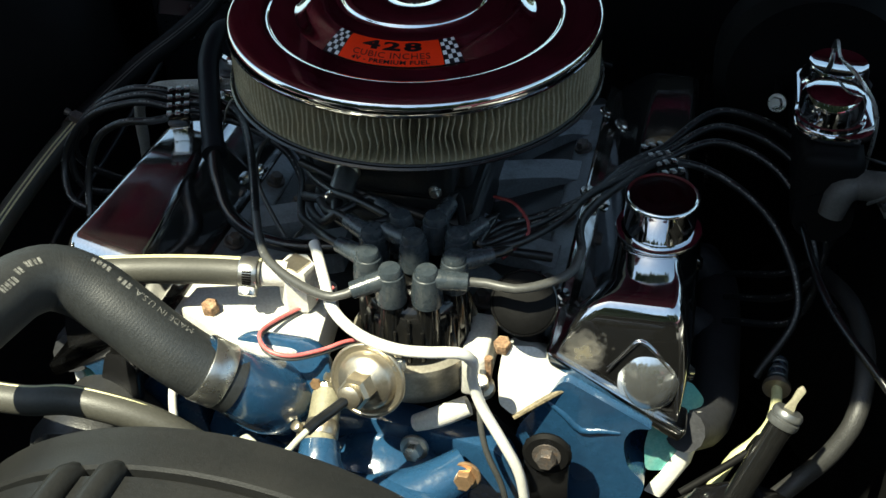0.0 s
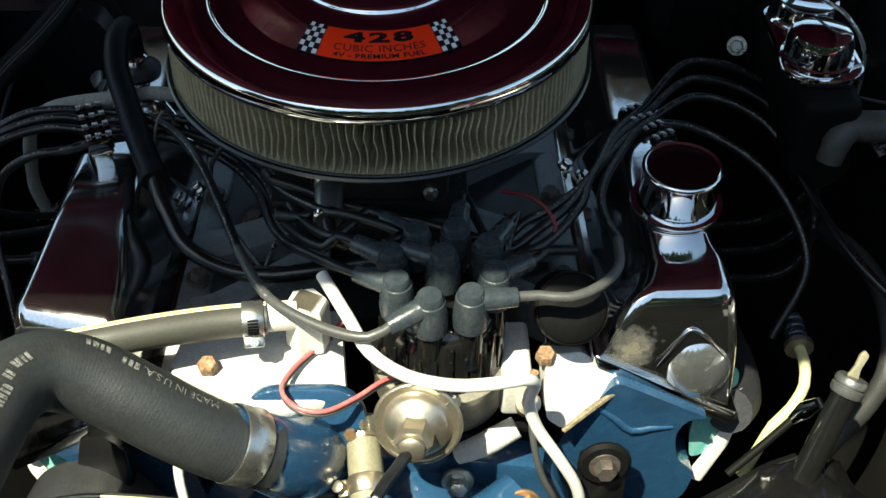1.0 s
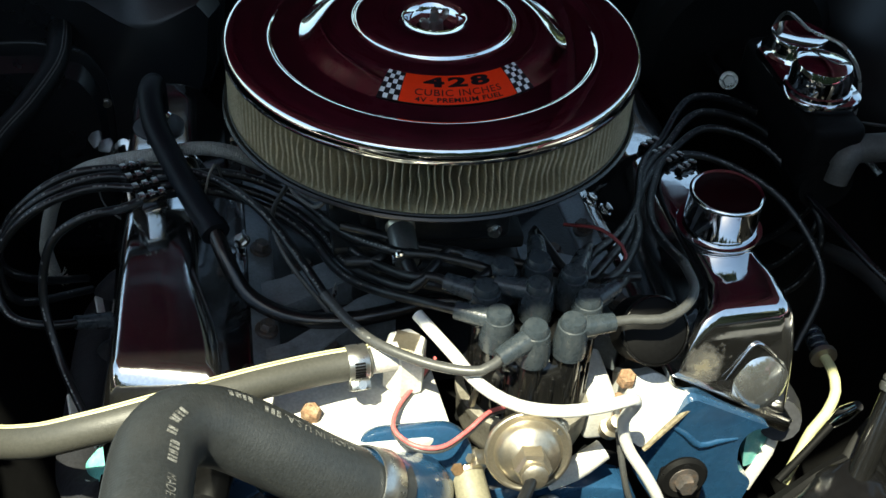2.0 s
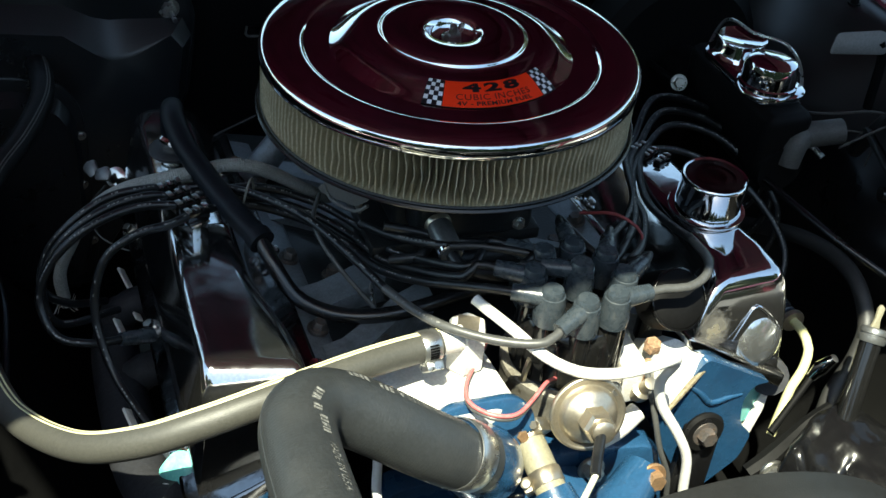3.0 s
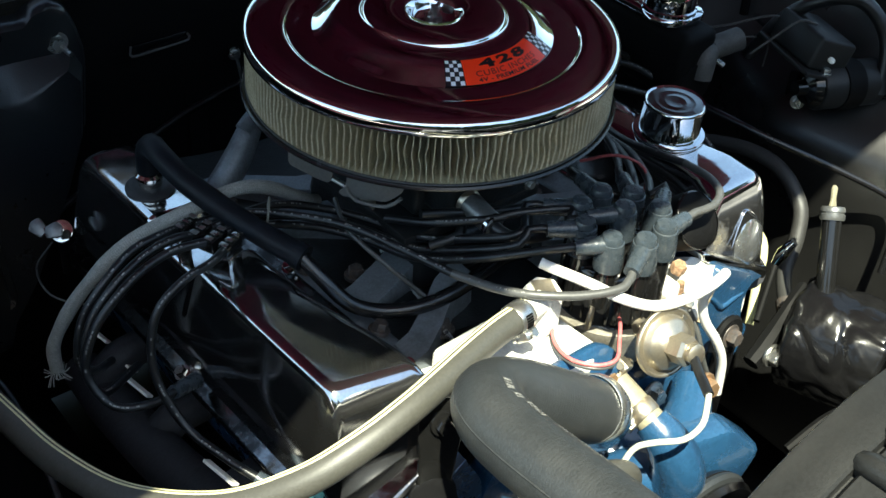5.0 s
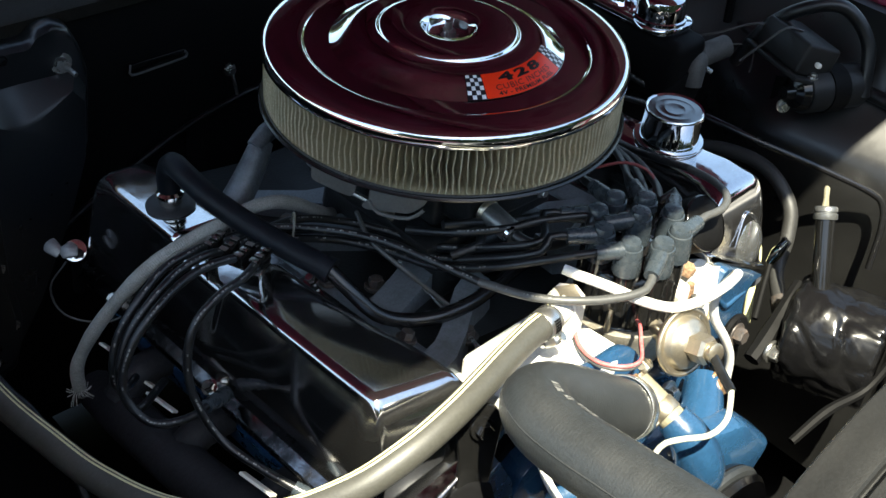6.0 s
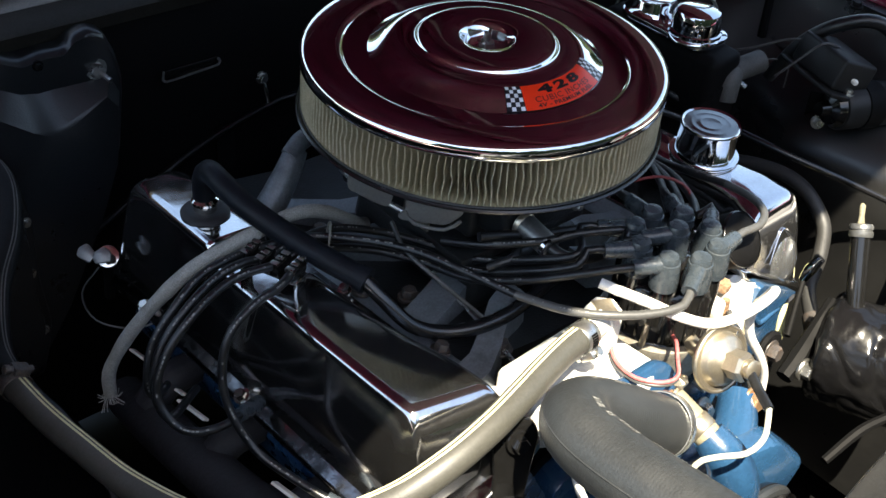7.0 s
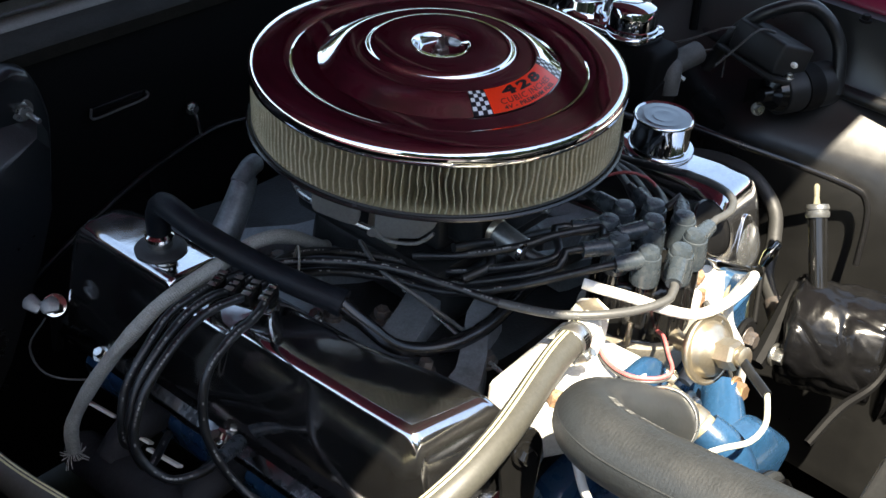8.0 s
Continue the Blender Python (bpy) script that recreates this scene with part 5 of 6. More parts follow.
def water_fitting():
    ob = thing("water_fitting", (-0.054, -0.236, 0.82), "square zinc water fitting on the intake manifold", "fitting")
    part("fitting_block", lathe([(0.0, 0.0), (0.0155, 0.0), (0.0175, 0.003), (0.0175, 0.041), (0.0155, 0.045), (0, 0.045)], 6, pose(-0.053, -0.236, 0.824, 0, 0, 12)), M["alu"], ob, smooth=25)
    part("threaded_neck", lathe([(0.0, 0), (0.0115, 0), (0.0115, 0.03), (0, 0.03)], 20, toward((-0.060, -0.240, 0.860), (-1, -0.15, 0.03))), M["alu"], ob)
    part("top_plug", lathe([(0, 0.868), (0.013, 0.868), (0.013, 0.871), (0, 0.871)], 4, pose(-0.053, -0.236, 0, 0, 0, 20)), M["zinc"], ob, smooth=25)


water_fitting()


def radiator_hose():
    path = [(-0.078, -0.340, 0.822), (-0.101, -0.347, 0.841), (-0.129, -0.348, 0.863), (-0.162, -0.343, 0.887), (-0.191, -0.339, 0.905), (-0.215, -0.346, 0.918), (-0.229, -0.367, 0.925), (-0.234, -0.400, 0.930), (-0.236, -0.450, 0.939), (-0.238, -0.520, 0.951), (-0.239, -0.580, 0.951), (-0.238, -0.622, 0.935), (-0.240, -0.645, 0.90)]
    r = 0.0268
    ob = thing("radiator_hose", path[0], "thick black moulded upper radiator hose", "hose", "hoses")
    part("hose_body", tube(path, r, 36, 0.006), M["rubber"], ob, smooth=80)
    way = Vector(path[1]) - Vector(path[0])
    screw_clamp(ob, (-0.0935, -0.3443, 0.8362), way, r + 0.0004, 0.021, M["steel"], 3.6)
    pts = spline(path, 0.006)
    fr = frames_along(pts)

    def on_hose(s, turn, lift):
        x = min(max(s / 0.006, 0), len(pts) - 2)
        i = int(x)
        p = pts[i].lerp(pts[i + 1], x - i)
        t, n, b = fr[i]
        up = (Vector((0, 0, 1)) - t * t.z).normalized()
        sd = t.cross(up)
        return p + (up * math.cos(turn) + sd * math.sin(turn)) * (r + lift)

    for body, at, size, way_, turn in (("MADE IN U.S.A.", 0.075, 0.0095, 1, 14), ("MADE IN U.S.A.", 0.245, 0.0092, 1, -38), ("MADE IN U.S.A.", 0.360, 0.0092, 1, -38)):
        pl, fc = letters(body, size, 1.05)
        bm = bmesh.new()
        bent(pl, fc, lambda x, y, at=at, w=way_, q=turn: on_hose(at + w * x * 0.72, radians(q) - w * y / r, 0.0003), bm)
        part("printed_lettering", bm, M["worn_ink"], ob, "small worn pale printed lettering")
    # print that cannot be read, as short bars
    for at, turn, n in ((0.108, 13, 3), (0.127, 16, 4), (0.172, -24, 4), (0.187, -28, 2), (0.203, -36, 5)):
        for k in range(n):
            bm = bmesh.new()
            c = at + (k - n / 2) * 0.0036
            bm.faces.new([bm.verts.new(on_hose(c + u * 0.0012, radians(turn) + v * 0.0032 / r, 0.0003)) for u, v in ((-1, -1), (1, -1), (1, 1), (-1, 1))])
            part("printed_bar", bm, M["worn_ink"], ob, "small worn pale printed bar")
    # moulding seam
    part("mould_seam", tube([on_hose(0.02 + k * 0.006, radians(70), -0.0004) for k in range(56)], 0.0009, 6, smooth_path=False), M["rubber"], ob)


radiator_hose()


def thermostat_housing():
    ob = thing("thermostat_housing", (-0.055, -0.31, 0.77), "glossy blue thermostat housing on the manifold front", "housing")
    part("outlet_neck", tube([(-0.112, -0.348, 0.852), (-0.088, -0.342, 0.832), (-0.070, -0.332, 0.808), (-0.060, -0.318, 0.788), (-0.055, -0.300, 0.770)], [0.0245, 0.0255, 0.0290, 0.0335, 0.0350], 32, 0.006), M["blue"], ob, smooth=80)
    part("mount_flange", prism(rounded([(-0.050, -0.018), (-0.035, -0.036), (0.030, -0.036), (0.050, -0.014), (0.046, 0.020), (0.030, 0.034), (-0.030, 0.034), (-0.048, 0.018)], 0.01, 3), 0.012, pose(-0.055, -0.291, 0.795, 68, 0, 0), 0.003), M["blue"], ob)
    hex_bolt((-0.020, -0.300, 0.794), (0, -0.85, 0.4), 0.011, ob, M["copper"])
    hex_bolt((-0.098, -0.300, 0.780), (0, -0.9, 0.3), 0.015, ob, M["copper"])


thermostat_housing()


def bypass_hose():
    a, b = Vector((-0.013, -0.284, 0.790)), Vector((-0.006, -0.346, 0.768))
    ob = thing("bypass_hose", b, "short tan bypass hose with two screw clamps", "hose", "hoses")
    d = (b - a)
    part("hose_body", tube([a, a + d * 0.5, b], 0.0135, 20), M["bypass"], ob, smooth=80)
    screw_clamp(ob, tuple(a + d * 0.18), d, 0.0132, 0.014, M["zinc"], 1.0, slots=9)
    screw_clamp(ob, tuple(a + d * 0.80), d, 0.0132, 0.014, M["zinc"], 3.6, slots=9)


bypass_hose()


def water_pump():
    ob = thing("water_pump", (0.02, -0.34, 0.60), "glossy blue water pump and timing cover on the engine front", "water pump")
    part("timing_cover", prism(rounded([(-0.16, -0.25), (-0.165, -0.08), (-0.13, 0.012), (-0.05, 0.022), (0.05, 0.022), (0.14, 0.005), (0.17, -0.08), (0.16, -0.25)], 0.02, 3), 0.03, pose(0, -0.252, 0.715, 90, 0, 0), 0.004), M["blue"], ob)
    part("pump_body", lathe([(0, 0.0), (0.078, 0.0), (0.082, 0.012), (0.074, 0.040), (0.050, 0.060), (0.036, 0.085), (0.034, 0.110), (0, 0.110)], 48, toward((0.03, -0.278, 0.640), (0, -1, 0))), M["blue"], ob)
    part("bypass_neck", tube([(-0.006, -0.344, 0.769), (-0.001, -0.364, 0.755), (0.014, -0.372, 0.715), (0.028, -0.355, 0.660)], [0.0165, 0.0225, 0.027, 0.03], 24), M["blue"], ob)
    part("outlet_arm", tube([(0.035, -0.345, 0.690), (0.080, -0.325, 0.705), (0.112, -0.302, 0.718)], [0.032, 0.024, 0.019], 20), M["blue"], ob)
    part("outlet_arm", tube([(0.02, -0.345, 0.685), (-0.050, -0.325, 0.690), (-0.105, -0.300, 0.690)], [0.032, 0.026, 0.022], 20), M["blue"], ob)
    part("arm_web", prism(rounded([(-0.030, -0.085), (-0.012, 0.000), (0.050, 0.014), (0.098, 0.010), (0.150, -0.040), (0.128, -0.090)], 0.014, 3), 0.034, pose(0.0, -0.322, 0.712, 90, 0, 0) @ pose(0, 0, 0, 0, -10, 0), 0.008), M["blue"], ob)
    hex_bolt((0.113, -0.316, 0.722), (0, -1, 0.25), 0.019, ob, M["copper"])
    hex_bolt((0.062, -0.294, 0.722), (0, -1, 0.2), 0.018, ob, M["steel"])
    hex_bolt((-0.010, -0.300, 0.700), (0, -1, 0.2), 0.017, ob, M["steel"])
    pul = part("pulley", lathe([(0, 0), (0.050, 0), (0.075, 0.008), (0.078, 0.014), (0.072, 0.020), (0.072, 0.024), (0.078, 0.030), (0.074, 0.036), (0.04, 0.036), (0, 0.03)], 48, toward((0.03, -0.372, 0.625), (0, -1, 0))), M["black"], ob)
    return ob


water_pump()
part("drive_belt", tube([(0.03 + 0.074 * math.cos(a), -0.392, 0.625 + 0.074 * math.sin(a)) for a in np.linspace(0.3, 2.4, 12)] + [(-0.10, -0.392, 0.58), (-0.16, -0.392, 0.50)], 0.006, 8), M["rubber"], None, "black rubber drive belt over the pump pulley", category="belt")


def soft_line(name, path, r, material, label, category="wire", seg=12, extra=None, step=0.008):
    ob = thing(name, path[0], label, category)
    part("jacket", tube(path, r, seg, step), M[material], ob, smooth=80)
    return ob


soft_line("white_wire", [(-0.0415, -0.2175, 0.8795), (-0.034, -0.231, 0.8770), (-0.020, -0.258, 0.874), (-0.004, -0.286, 0.868), (0.022, -0.300, 0.858), (0.055, -0.308, 0.856), (0.085, -0.312, 0.862), (0.106, -0.308, 0.862), (0.116, -0.298, 0.845), (0.114, -0.288, 0.815), (0.122, -0.290, 0.785), (0.142, -0.297, 0.752), (0.158, -0.300, 0.718), (0.166, -0.300, 0.67)],
          0.0049, "white_wire", "thick white vinyl-sleeved wiring loom bending round the distributor")
_w = soft_line("grey_wire", [(0.118, -0.262, 0.800), (0.120, -0.286, 0.770), (0.128, -0.296, 0.735), (0.142, -0.300, 0.70), (0.150, -0.30, 0.66)], 0.0028, "wire_grey", "thin grey wire beside the white loom")
for k, mname in enumerate(("red_wire", "wire_grey")):
    o = 0.0038 * k
    soft_line("red_wire" if k == 0 else "grey_wire", [(-0.026, -0.222, 0.835 - o), (-0.045, -0.244, 0.830 - o), (-0.062, -0.268, 0.832 - o), (-0.069, -0.295, 0.838 - o), (-0.056, -0.314, 0.840 - o), (-0.036, -0.315, 0.837 - o), (-0.014, -0.298, 0.832 - o), (0.006, -0.280, 0.830 - o), (0.026, -0.262, 0.815 - o)],
              0.0018, mname, "thin pinkish red wire looping to the distributor" if k == 0 else "thin grey wire twisted along the red wire", step=0.005)
_v = thing("vacuum_line", (0.022, -0.372, 0.82), "black vacuum hose running into a thin white line", "hose")
part("hose_body", tube([(0.024, -0.350, 0.834), (0.016, -0.363, 0.833), (0.008, -0.376, 0.833), (0.002, -0.387, 0.832)], 0.0045, 14), M["wire"], _v, smooth=80)
part("white_tube", tube([(0.003, -0.386, 0.8322), (-0.004, -0.392, 0.826), (-0.014, -0.398, 0.815), (-0.030, -0.395, 0.805), (-0.050, -0.380, 0.800), (-0.062, -0.370, 0.79), (-0.078, -0.372, 0.765), (-0.088, -0.38, 0.73)], 0.0027, 12, 0.005), M["nylon"], _v, "thin white nylon tube", smooth=80)
soft_line("white_wire", [(-0.146, -0.300, 0.800), (-0.150, -0.320, 0.770), (-0.140, -0.345, 0.735), (-0.125, -0.36, 0.70)], 0.0040, "white_wire", "white wire dropping beside the cylinder head")


def second_hose():
    path = [(-0.230, -0.405, 0.835), (-0.195, -0.400, 0.838), (-0.160, -0.398, 0.834), (-0.125, -0.395, 0.822), (-0.095, -0.392, 0.80), (-0.075, -0.38, 0.76)]
    path = [(-0.36, -0.36, 0.80), (-0.28, -0.40, 0.83)] + path
    ob = thing("heater_hose", path[-1], "grey return heater hose with a yellow stripe below the radiator hose", "hose", "hoses")
    part("hose_body", tube(path, 0.0125, 20), M["hose"], ob, smooth=80)
    part("stripe", tube([Vector(p) + Vector((0.0, 0.004, 0.0115)) for p in path], 0.0011, 6), M["yellow"], ob, smooth=80)


second_hose()


def pcv():
    g = Vector((-0.246, 0.116, 0.8490 + ez(0.116)))
    ob = thing("crankcase_vent_hose", g, "black rubber crankcase vent hose plugged into the valve cover", "hose", "hoses")
    part("grommet", lathe([(0.0, 0.0), (0.024, 0.0), (0.0245, 0.004), (0.021, 0.007), (0.016, 0.008), (0.0, 0.008)], 36, pose(*g)), M["rubber"], ob)
    part("valve_stem", lathe([(0.0115, 0.006), (0.0115, 0.014), (0.0135, 0.016), (0.0135, 0.019), (0.010, 0.022), (0.010, 0.03)], 28, pose(*g)), M["chrome_old"], ob)
    part("hose_body", tube([g + Vector((0, 0, 0.022)), g + Vector((0, 0, 0.042)), g + Vector((0.000, -0.010, 0.057)), (-0.248, 0.082, 0.898), (-0.243, 0.045, 0.889), (-0.228, 0.005, 0.876), (-0.212, -0.035, 0.866), (-0.195, -0.072, 0.858)], 0.0113, 20), M["vent_rubber"], ob, smooth=80)
    part("hose_lip", tube([(-0.197, -0.067, 0.8592), (-0.1935, -0.0755, 0.8570)], 0.0128, 20), M["vent_rubber"], ob)
    part("vacuum_tube", tube([(-0.195, -0.072, 0.858), (-0.186, -0.094, 0.842), (-0.172, -0.114, 0.822), (-0.150, -0.128, 0.812), (-0.122, -0.143, 0.812), (-0.088, -0.150, 0.815), (-0.050, -0.147, 0.818), (-0.010, -0.142, 0.822), (0.015, -0.150, 0.824)], 0.0072, 16), M["black"], ob, "glossy black tube")


pcv()


def ribbed_sleeve():
    path = [(-0.098, 0.050, 0.808), (-0.112, 0.042, 0.818), (-0.130, 0.032, 0.835), (-0.156, 0.029, 0.856), (-0.185, 0.029, 0.8705), (-0.214, 0.030, 0.8735), (-0.237, 0.030, 0.869), (-0.262, 0.030, 0.866), (-0.287, 0.031, 0.862), (-0.310, 0.034, 0.853), (-0.331, 0.042, 0.832), (-0.347, 0.060, 0.798), (-0.360, 0.080, 0.758), (-0.370, 0.095, 0.72), (-0.372, 0.10, 0.70), (-0.370, 0.105, 0.675)]
    ob = thing("braided_sleeve", path[-1], "grey woven heat sleeve with a frayed end", "sleeve")
    part("sleeve_body", tube(path, [0.0066 + 0.0006 * math.sin(k * 2.3) for k in range(len(path))], 16), M["sleeve"], ob, smooth=80)
    for k in range(22):
        a = k * 2.4
        e = Vector(path[-1])
        part("fray", tube([e, e + Vector((0.007 * math.cos(a), 0.007 * math.sin(a), -0.008)), e + Vector((0.013 * math.cos(a + 0.3), 0.012 * math.sin(a + 0.3), -0.010 + 0.008 * math.sin(k)))], 0.0005, 4, 0.01), M["sleeve"], ob)


ribbed_sleeve()


def vacuum_tee():
    a, b = Vector((-0.041, -0.112, 0.885)), Vector((-0.040, -0.154, 0.878))
    ob = thing("fuel_filter", b, "dark metal fuel filter with a bright crimped end", "fuel filter")
    d = (b - a).normalized()
    m = toward(a, d)
    L_ = (b - a).length
    part("filter_can", lathe([(0, 0), (0.0095, 0), (0.0115, 0.003), (0.0118, 0.010), (0.0112, L_ - 0.004), (0.0100, L_), (0, L_)], 28, m), M["zinc_dull"], ob)
    part("end_band", lathe([(0.0112, L_ - 0.006), (0.0124, L_ - 0.005), (0.0124, L_ - 0.001), (0.0105, L_)], 28, m), M["chrome"], ob, "bright end band")
    part("end_band", lathe([(0.0112, 0.001), (0.0126, 0.002), (0.0126, 0.006), (0.0112, 0.008)], 28, m), M["zinc"], ob)
    part("fuel_hose", tube([b, b + Vector((0.004, -0.014, -0.003)), (-0.022, -0.176, 0.872), (0.01, -0.176, 0.864), (0.05, -0.158, 0.85)], 0.0060, 14), M["wire"], ob)


vacuum_tee()
soft_line("steel_rod", [(-0.085, -0.046, 0.800), (-0.098, -0.120, 0.802), (-0.112, -0.203, 0.800)], 0.0022, "steel", "thin grey steel rod across the intake manifold", "rod")
for i, pth in enumerate(([(-0.09, -0.108, 0.884), (-0.06, -0.118, 0.880), (-0.03, -0.13, 0.875), (0.04, -0.15, 0.87), (0.11, -0.17, 0.862), (0.16, -0.16, 0.85)],
                         [(0.10, -0.12, 0.88), (0.125, -0.145, 0.892), (0.14, -0.17, 0.884), (0.12, -0.19, 0.866)],
                         [(-0.13, -0.03, 0.87), (-0.145, -0.07, 0.868), (-0.135, -0.11, 0.852), (-0.10, -0.14, 0.81)])):
    soft_line("hose", pth, (0.0045, 0.0016, 0.0022)[i], ("wire", "dark_red_wire", "wire_grey")[i], ("thin black vacuum hose under the air cleaner", "thin red wire under the air cleaner", "thin grey throttle cable under the air cleaner")[i], "hose")


# ---- driver side: brake, steering pump, dipstick and electrics ----
def dipstick():
    ob = thing("oil_dipstick", (0.33, -0.22, 0.66), "pale yellow dipstick tube with a dark blue banded cap", "dipstick")
    part("tube", tube([(0.3785, -0.1405, 0.7097), (0.3780, -0.160, 0.7115), (0.374, -0.182, 0.705), (0.361, -0.197, 0.691), (0.3462, -0.2056, 0.6788), (0.336, -0.214, 0.660), (0.322, -0.226, 0.632)], 0.0051, 14), M["yellow_tube"], ob)
    m = toward((0.3785, -0.1400, 0.7097), (0.06, 1.0, 0.02))
    cap = part("cap", lathe([(0.0, 0.0), (0.0100, 0.0), (0.0108, 0.004), (0.0100, 0.006), (0.0088, 0.006), (0.0088, 0.034), (0.0075, 0.037), (0, 0.037)], 24, m), M["dip_blue"], ob, "dark blue banded cap")
    for h in (0.010, 0.019, 0.028):
        part("band", lathe([(0.0087, h), (0.0097, h + 0.001), (0.0097, h + 0.004), (0.0087, h + 0.005)], 24, m), M["boot"], cap)
    part("seat_ring", lathe([(0.0, -0.003), (0.0130, -0.003), (0.0136, 0.0), (0.0130, 0.003), (0, 0.003)], 24, m), M["zinc"], ob)


dipstick()
_d = thing("dipstick_handle", (0.345, -0.22, 0.69), "chrome-ended transmission dipstick handle", "dipstick")
part("rod", tube([(0.300, -0.246, 0.662), (0.332, -0.229, 0.682), (0.360, -0.2145, 0.702)], 0.0038, 10), M["satin"], _d)
part("grip", tube([(0.357, -0.2155, 0.699), (0.364, -0.2175, 0.714), (0.371, -0.2230, 0.730)], [0.005, 0.0078, 0.005], 16), M["chrome"], _d)


def steering_pump():
    ob = thing("steering_pump", (0.35, -0.33, 0.58), "gloss black steering pump with a creased round reservoir", "pump")
    axis = Vector((0.35, -0.90, 0.0)).normalized()
    c = Vector((0.345, -0.300, 0.655))
    m = toward(c, axis)
    bm = lathe([(0, -0.035), (0.045, -0.035), (0.060, -0.031), (0.065, -0.027), *[(0.066, -0.024 + 0.004 * k) for k in range(24)], (0.0655, 0.071), (0.063, 0.074), (0.050, 0.0755), (0.034, 0.0765), (0.017, 0.077), (0, 0.078)], 110, m)
    for v in bm.verts:
        n = noise.noise(v.co * 17) * 0.0035 - max(0.0, 0.13 - abs(noise.noise(v.co * 20 + Vector((3, 1, 7))))) * 0.030 + max(0.0, 0.10 - abs(noise.noise(v.co * 33 + Vector((9, 4, 2))))) * 0.016
        v.co += (v.co - c).normalized() * n
    part("reservoir", bm, M["reservoir"], ob, "creased gloss black reservoir can", smooth=60)
    a, b = Vector((0.340, -0.294, 0.712)), Vector((0.372, -0.256, 0.786))
    part("filler_neck", tube([a, (a + b) / 2, b], 0.0108, 20), M["bakelite"], ob)
    d = (b - a).normalized()
    cap = part("filler_cap", lathe([(0, -0.002), (0.0128, -0.002), (0.0136, 0.0), (0.0136, 0.0045), (0.0122, 0.0052), (0.0122, 0.0065), (0.0134, 0.0072), (0.0134, 0.0105), (0.0118, 0.013), (0, 0.0135)], 36, toward(b - d * 0.002, d)), M["zinc_dull"], ob, "dull grey filler cap")
    part("cap_handle", prism(rounded([(-0.0050, 0), (-0.0030, 0.009), (-0.0044, 0.022), (0.0006, 0.025), (0.0030, 0.020), (0.0028, 0.009), (0.0050, 0)], 0.0015, 2), 0.0035, toward(b + d * 0.010, d) @ pose(0, 0.002, 0, 90, 0, 30), 0.0008), M["bypass"], cap, "pale cream cap handle")
    part("pump_pulley", lathe([(0, 0), (0.06, 0), (0.066, 0.004), (0.060, 0.010), (0.066, 0.016), (0.06, 0.020), (0, 0.018)], 48, toward(c + axis * 0.085 + Vector((0, 0, -0.02)), axis)), M["black"], ob)
    part("mount_strap", tube([(0.21, -0.372, 0.620), (0.262, -0.378, 0.640), (0.312, -0.392, 0.655), (0.352, -0.398, 0.70)], [0.005, 0.006, 0.005, 0.005], 8), M["satin"], ob)
    return ob


steering_pump()
soft_line("power_steering_hose", [(0.36, -0.25, 0.640), (0.405, -0.205, 0.655), (0.432, -0.192, 0.690), (0.448, -0.172, 0.725), (0.452, -0.12, 0.752), (0.445, -0.04, 0.74), (0.43, 0.08, 0.68)], 0.0092, "steering_hose", "thick grey power steering hose beside the pump", "hose", 18)
_h = bpy.data.objects["power_steering_hose"]
part("end_fitting", tube([(0.345, -0.262, 0.636), (0.362, -0.248, 0.641), (0.376, -0.234, 0.645)], [0.011, 0.0125, 0.0125], 16), M["dark_bolt"], _h, "crimped dark end fitting")
soft_line("brake_line", [(0.385, -0.02, 0.815), (0.398, -0.09, 0.812), (0.417, -0.138, 0.803), (0.458, -0.195, 0.784), (0.496, -0.246, 0.763), (0.506, -0.262, 0.748), (0.502, -0.272, 0.722), (0.488, -0.280, 0.67)], 0.0042, "black", "black steel brake line bent along the inner fender", "pipe")


